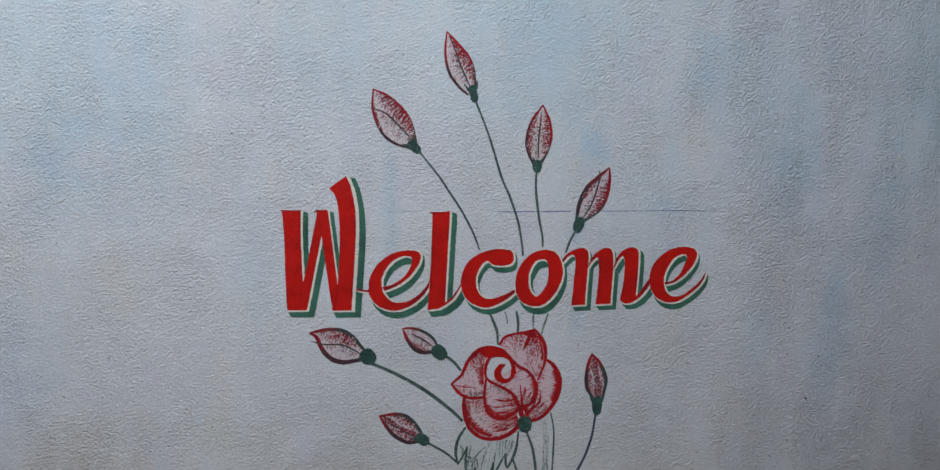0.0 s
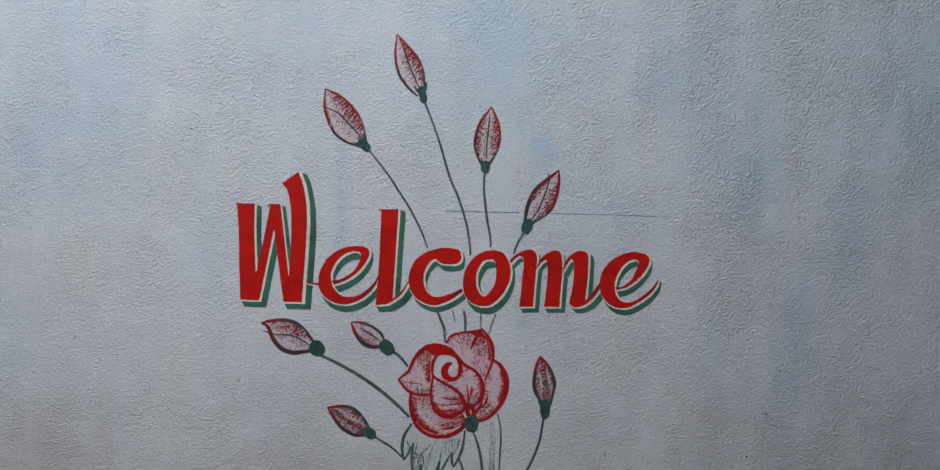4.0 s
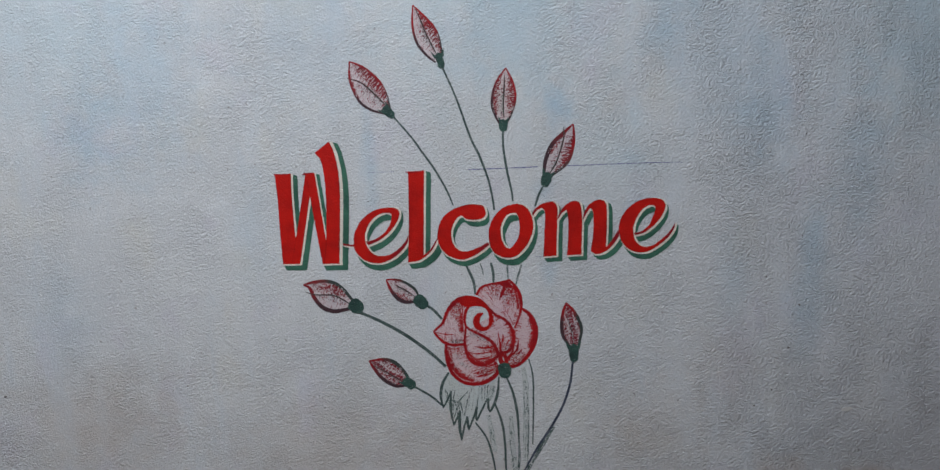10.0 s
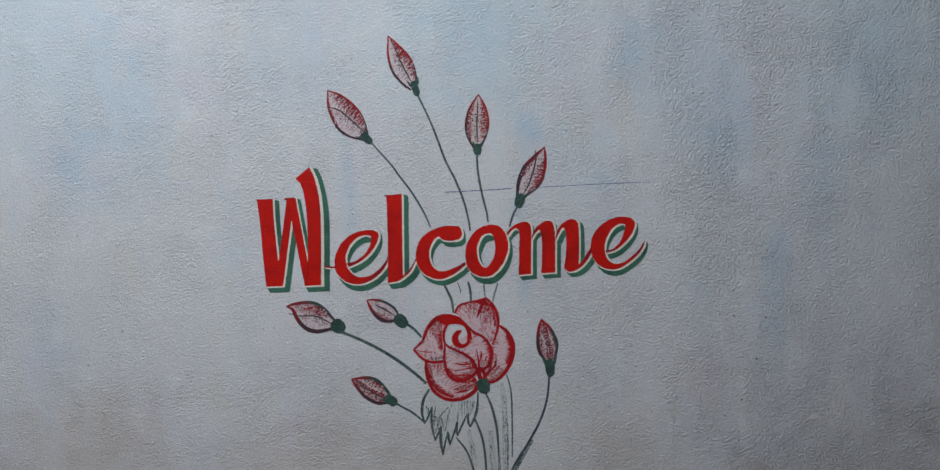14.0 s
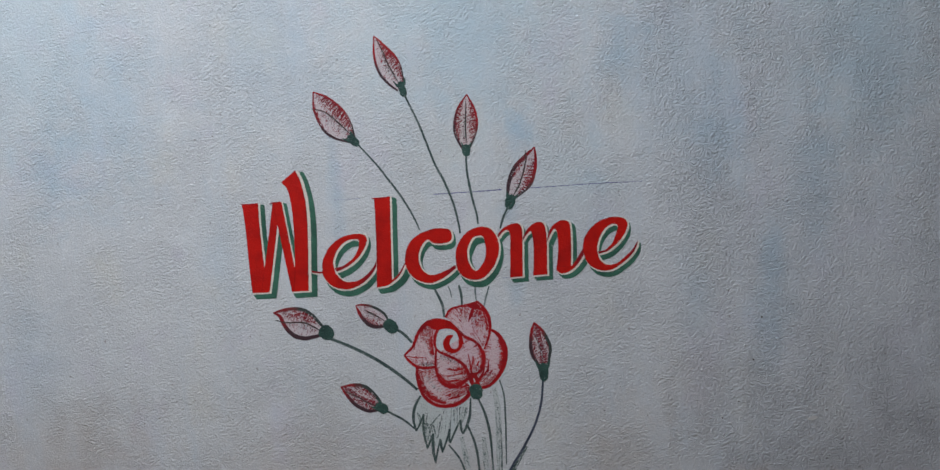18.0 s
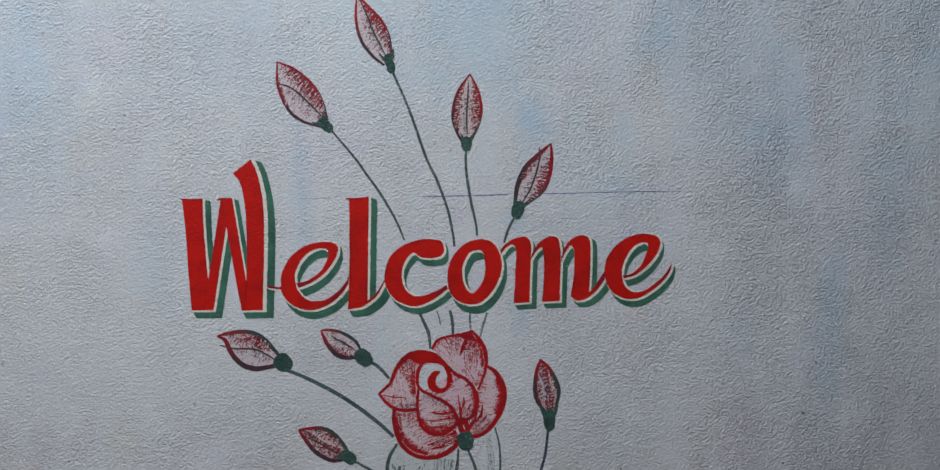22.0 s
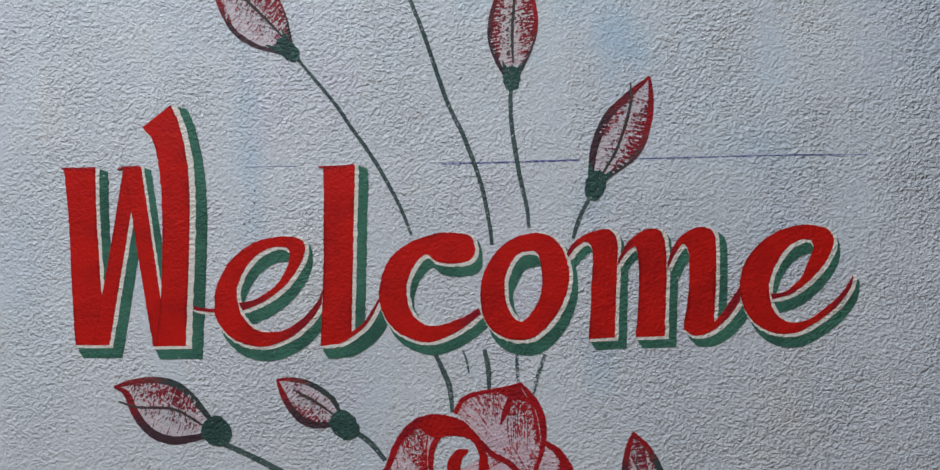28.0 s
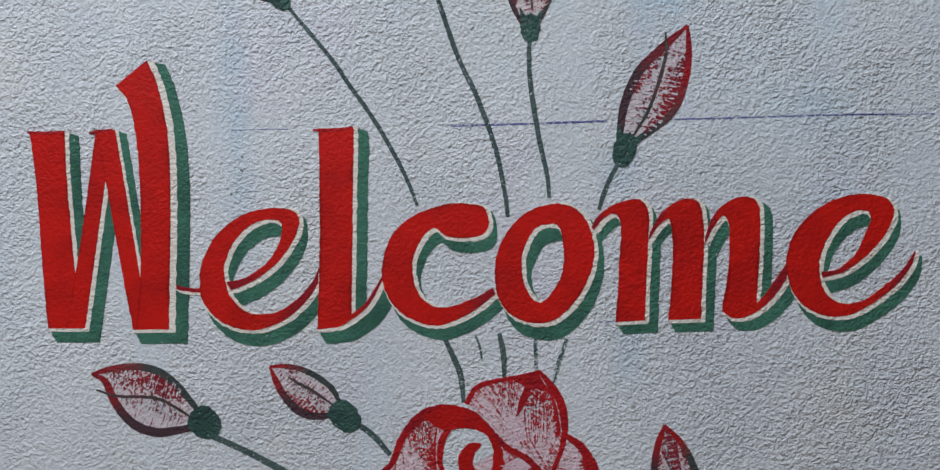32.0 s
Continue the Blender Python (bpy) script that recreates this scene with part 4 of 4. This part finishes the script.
# petal to the right of the spiral
fading([(56, -124), (60, -146), (52, -166)], [(48, -132), (50, -150), (44, -164)])
dry_marks([(30, -173), (37, -173), (45, -172)], [(23, -140), (38, -134), (56, -144)], 22, 2.3, 30)
stroke([(30, -132), (32.5, -150), (34, -170)], [0.8, 2.6, 3.4])
stroke([(39, -136), (38.5, -154), (37, -172)], [1.6, 5.6, 7.0])
stroke([(49, -146), (45, -159), (40, -172)], [1.0, 3.6, 4.6])
# outer right petal
fading([(93, -104), (99, -134), (92, -166)], [(85, -108), (89, -135), (83, -162)])
dry_marks([(43, -184), (48, -191), (53, -198)], [(60, -148), (74, -160), (88, -174)], 22, 2.5, 31)
stroke([(60, -158), (55, -173), (45, -186)], [0.8, 3.6, 4.6])
stroke([(68, -147), (65, -166), (50, -187)], [1.0, 3.8, 4.8])
stroke([(75, -165), (64, -178), (48, -191)], [1.0, 4.0, 5.0])
stroke([(80, -175), (68, -187), (51, -196)], [0.8, 3.0, 4.0])
# the foot, where all strokes meet
stroke([(29, -172), (33, -185), (38, -198)], [5.0, 7.0, 6.0])
stroke([(51, -199), (45, -188), (41, -174)], [4.0, 6.0, 6.0])
stroke([(35, -172), (37, -177), (39, -180)], [7.0, 6.0, 2.0])
stroke([(40, -188), (40, -193), (40, -199)], [2.0, 7.0, 9.0])
part("calyx", Film().blob((39, -193), (42, -221), 25, 0.7), CALYX, rose, "dark green round calyx")

# ---- leaf ----
leaf = thing("leaf", -18, -360, "jagged green leaf drawn in outline with a thin wash", "leaf")
part("wash", Film().ribbon([(-64.5, -209.5), (-82, -236), (-76.5, -272), (-57.5, -303)], [(20.5, -218.5), (20.5, -251), (4.5, -275), (-32.5, -319)], 0.1, 10), LEAF_WASH, leaf, "thin grey-green wash")
for line, wide in (
    ([(-67, -208), (-80, -231), (-84, -256), (-80, -279)], 5.2), ([(-80, -278), (-71, -262), (-64, -245)], 3.4), ([(-64, -245), (-66, -280), (-61, -316)], 4.4), ([(-61, -315), (-54, -300), (-48, -285)], 3.4),
    ([(-48, -286), (-50, -317), (-47, -347)], 5.4), ([(-47, -346), (-42, -323), (-35, -298)], 3.2), ([(-35, -298), (-34, -311), (-32, -326)], 5.0), ([(-32, -325), (-23, -302), (-15, -279)], 3.4),
    ([(-15, -278), (-18, -294), (-16, -308)], 5.0), ([(-16, -307), (-5, -284), (7, -261)], 3.6), ([(7, -262), (7, -280), (10, -291)], 4.2), ([(10, -290), (19, -273), (26, -250), (29, -219)], 4.8),
):
    part("jagged_edge", Film().brush(line, [0.8 * wide, 1.15 * wide, 0.6 * wide], 0.3), STEM, leaf)
for line in ([(-21, -236), (-32, -262), (-40, -296)], [(-30, -246), (-48, -266), (-60, -300)], [(-7, -232), (-13, -262), (-16, -287)], [(-56, -244), (-60, -262), (-62, -284)]):
    part("vein", Film().brush(line, [1.4, 3.0, 2.0], 0.27), DRY_STEM, leaf)
part("dry_brush_mark", Film().hairs([(-70, -222), (-30, -236), (24, -226)], [(-70, -268), (-42, -318), (14, -268)], 24, 1.5, 0.24, 41, 0.5), WASH, leaf, "faint green brush marks inside the leaf")
part("dry_brush_mark", Film().hairs([(-76, -240), (-60, -262), (-44, -270)], [(-64, -296), (-50, -326), (-38, -312)], 14, 1.7, 0.26, 42, 0.4), DRY_STEM, leaf)
part("dry_brush_mark", Film().hairs([(-4, -234), (10, -236), (22, -238)], [(-10, -286), (6, -272), (14, -268)], 12, 1.7, 0.25, 43, 0.5), DRY_STEM, leaf)

# ---- loose stems ----
for line, wide, coat, label in (
    ([(-19, -311), (1, -342), (12, -380), (20, -434)], 3.4, STEM, "dark green painted stem below the leaf"),
    ([(20, -274), (32, -311), (37, -355), (38, -445)], 4.0, STEM, "dark green painted stem down to the plinth"),
    ([(44, -221), (56, -256), (63, -299), (64.5, -350)], 4.2, STEM, "dark green painted stem of the open rose"),
    ([(64.5, -346), (64.5, -372), (63.5, -399), (59, -438)], 4.0, DRY_STEM, "dry lower end of the rose's stem"),
    ([(87, -186), (94, -220), (94, -281), (91, -358)], 2.8, STEM, "thin dry green stem beside the rose"),
    ([(76, -202), (80, -244), (79, -306), (76, -396)], 10.0, WASH, "faint grey-green brushed stem"),
    ([(81, -240), (84, -290), (83, -340), (80, -400)], 2.6, DRY_STEM, "broken dark edge of a brushed stem"),
    ([(50, -300), (53, -380), (59, -428)], 10.0, WASH, "faint grey-green brushed stem"),
    ([(47, -318), (50, -380), (56, -425)], 2.0, DRY_STEM, "broken dark edge of a brushed stem"),
    ([(7, -296), (13, -342), (18, -372)], 9.0, WASH, "faint grey-green brushed stem"),
    ([(133, -324), (105, -370), (88, -398), (71, -432)], 6.5, DRY_STEM, "dry green brush mark at the stems' foot"),
    ([(-26.5, 1), (-18.5, -17.5), (-13, -33), (-11, -56.5)], 4.4, STEM, "short dark green stem between lettering and rose"),
    ([(0, 3), (4, -8.5), (5.5, -20)], 1.8, DRY_STEM, "thin grey stem mark below the lettering"),
    ([(20.5, 3.5), (24, -16), (24, -37)], 4.2, STEM, "short dark green stem between lettering and rose"),
    ([(51, 1), (51.5, -31)], 3.0, DRY_STEM, "short dry green stem between lettering and rose"),
    ([(77.5, -2), (69.5, -26), (65.5, -41.5)], 3.4, DRY_STEM, "short dry green stem between lettering and rose"),
):
    film = Film().brush(line, [wide * 0.85, 1.15 * wide, 1.15 * wide, wide * 0.8], 0.22, 3)
    single("painted_stem", film, coat, line[-1][0], line[-1][1], label, "stem", "painted stems of the bouquet")

# ---- marks in the plaster ----
for x, z, wide in ((579, -178, 3.6), (550, -261, 3.2), (517, -292, 3.0), (288, -262, 2.6), (372, -277, 2.4), (596, -95, 3.4), (-932, -231, 4.5), (-193, 146, 2.0), (-192, 157, 1.6), (-203, 126, 1.8), (-86, 157, 1.8)):
    part("dark_speck", Film().blob((x - 0.5 * wide, z), (x + 0.5 * wide, z - 0.2 * wide), wide, 0.3), DARK_SPECK, wall, "small dark speck on the plaster")
part("plaster_lump", Film().blob((686, -306), (704, -303), 7, 0.9), LUMP, wall, "pale smear of plaster standing proud")

# ---- setting-out lines ----
for line, wide in (([(-16, 178.5), (47, 178.5), (112, 179.2)], 1.7), ([(140, 179.2), (211, 179.2), (289, 179.6), (345, 179)], 1.2), ([(340, 179), (375, 178.5)], 0.9), ([(-200, 179.3), (-172, 179.2), (-152, 179)], 0.7), ([(105, 12), (125, 12.5)], 1.0)):
    film = Film().brush(line, [wide], 0.12, 2, 0.3)
    single("guide_line", film, BLUE, line[0][0], line[0][1], "thin blue chalk setting-out line on the plaster", "guide line", "setting-out lines")
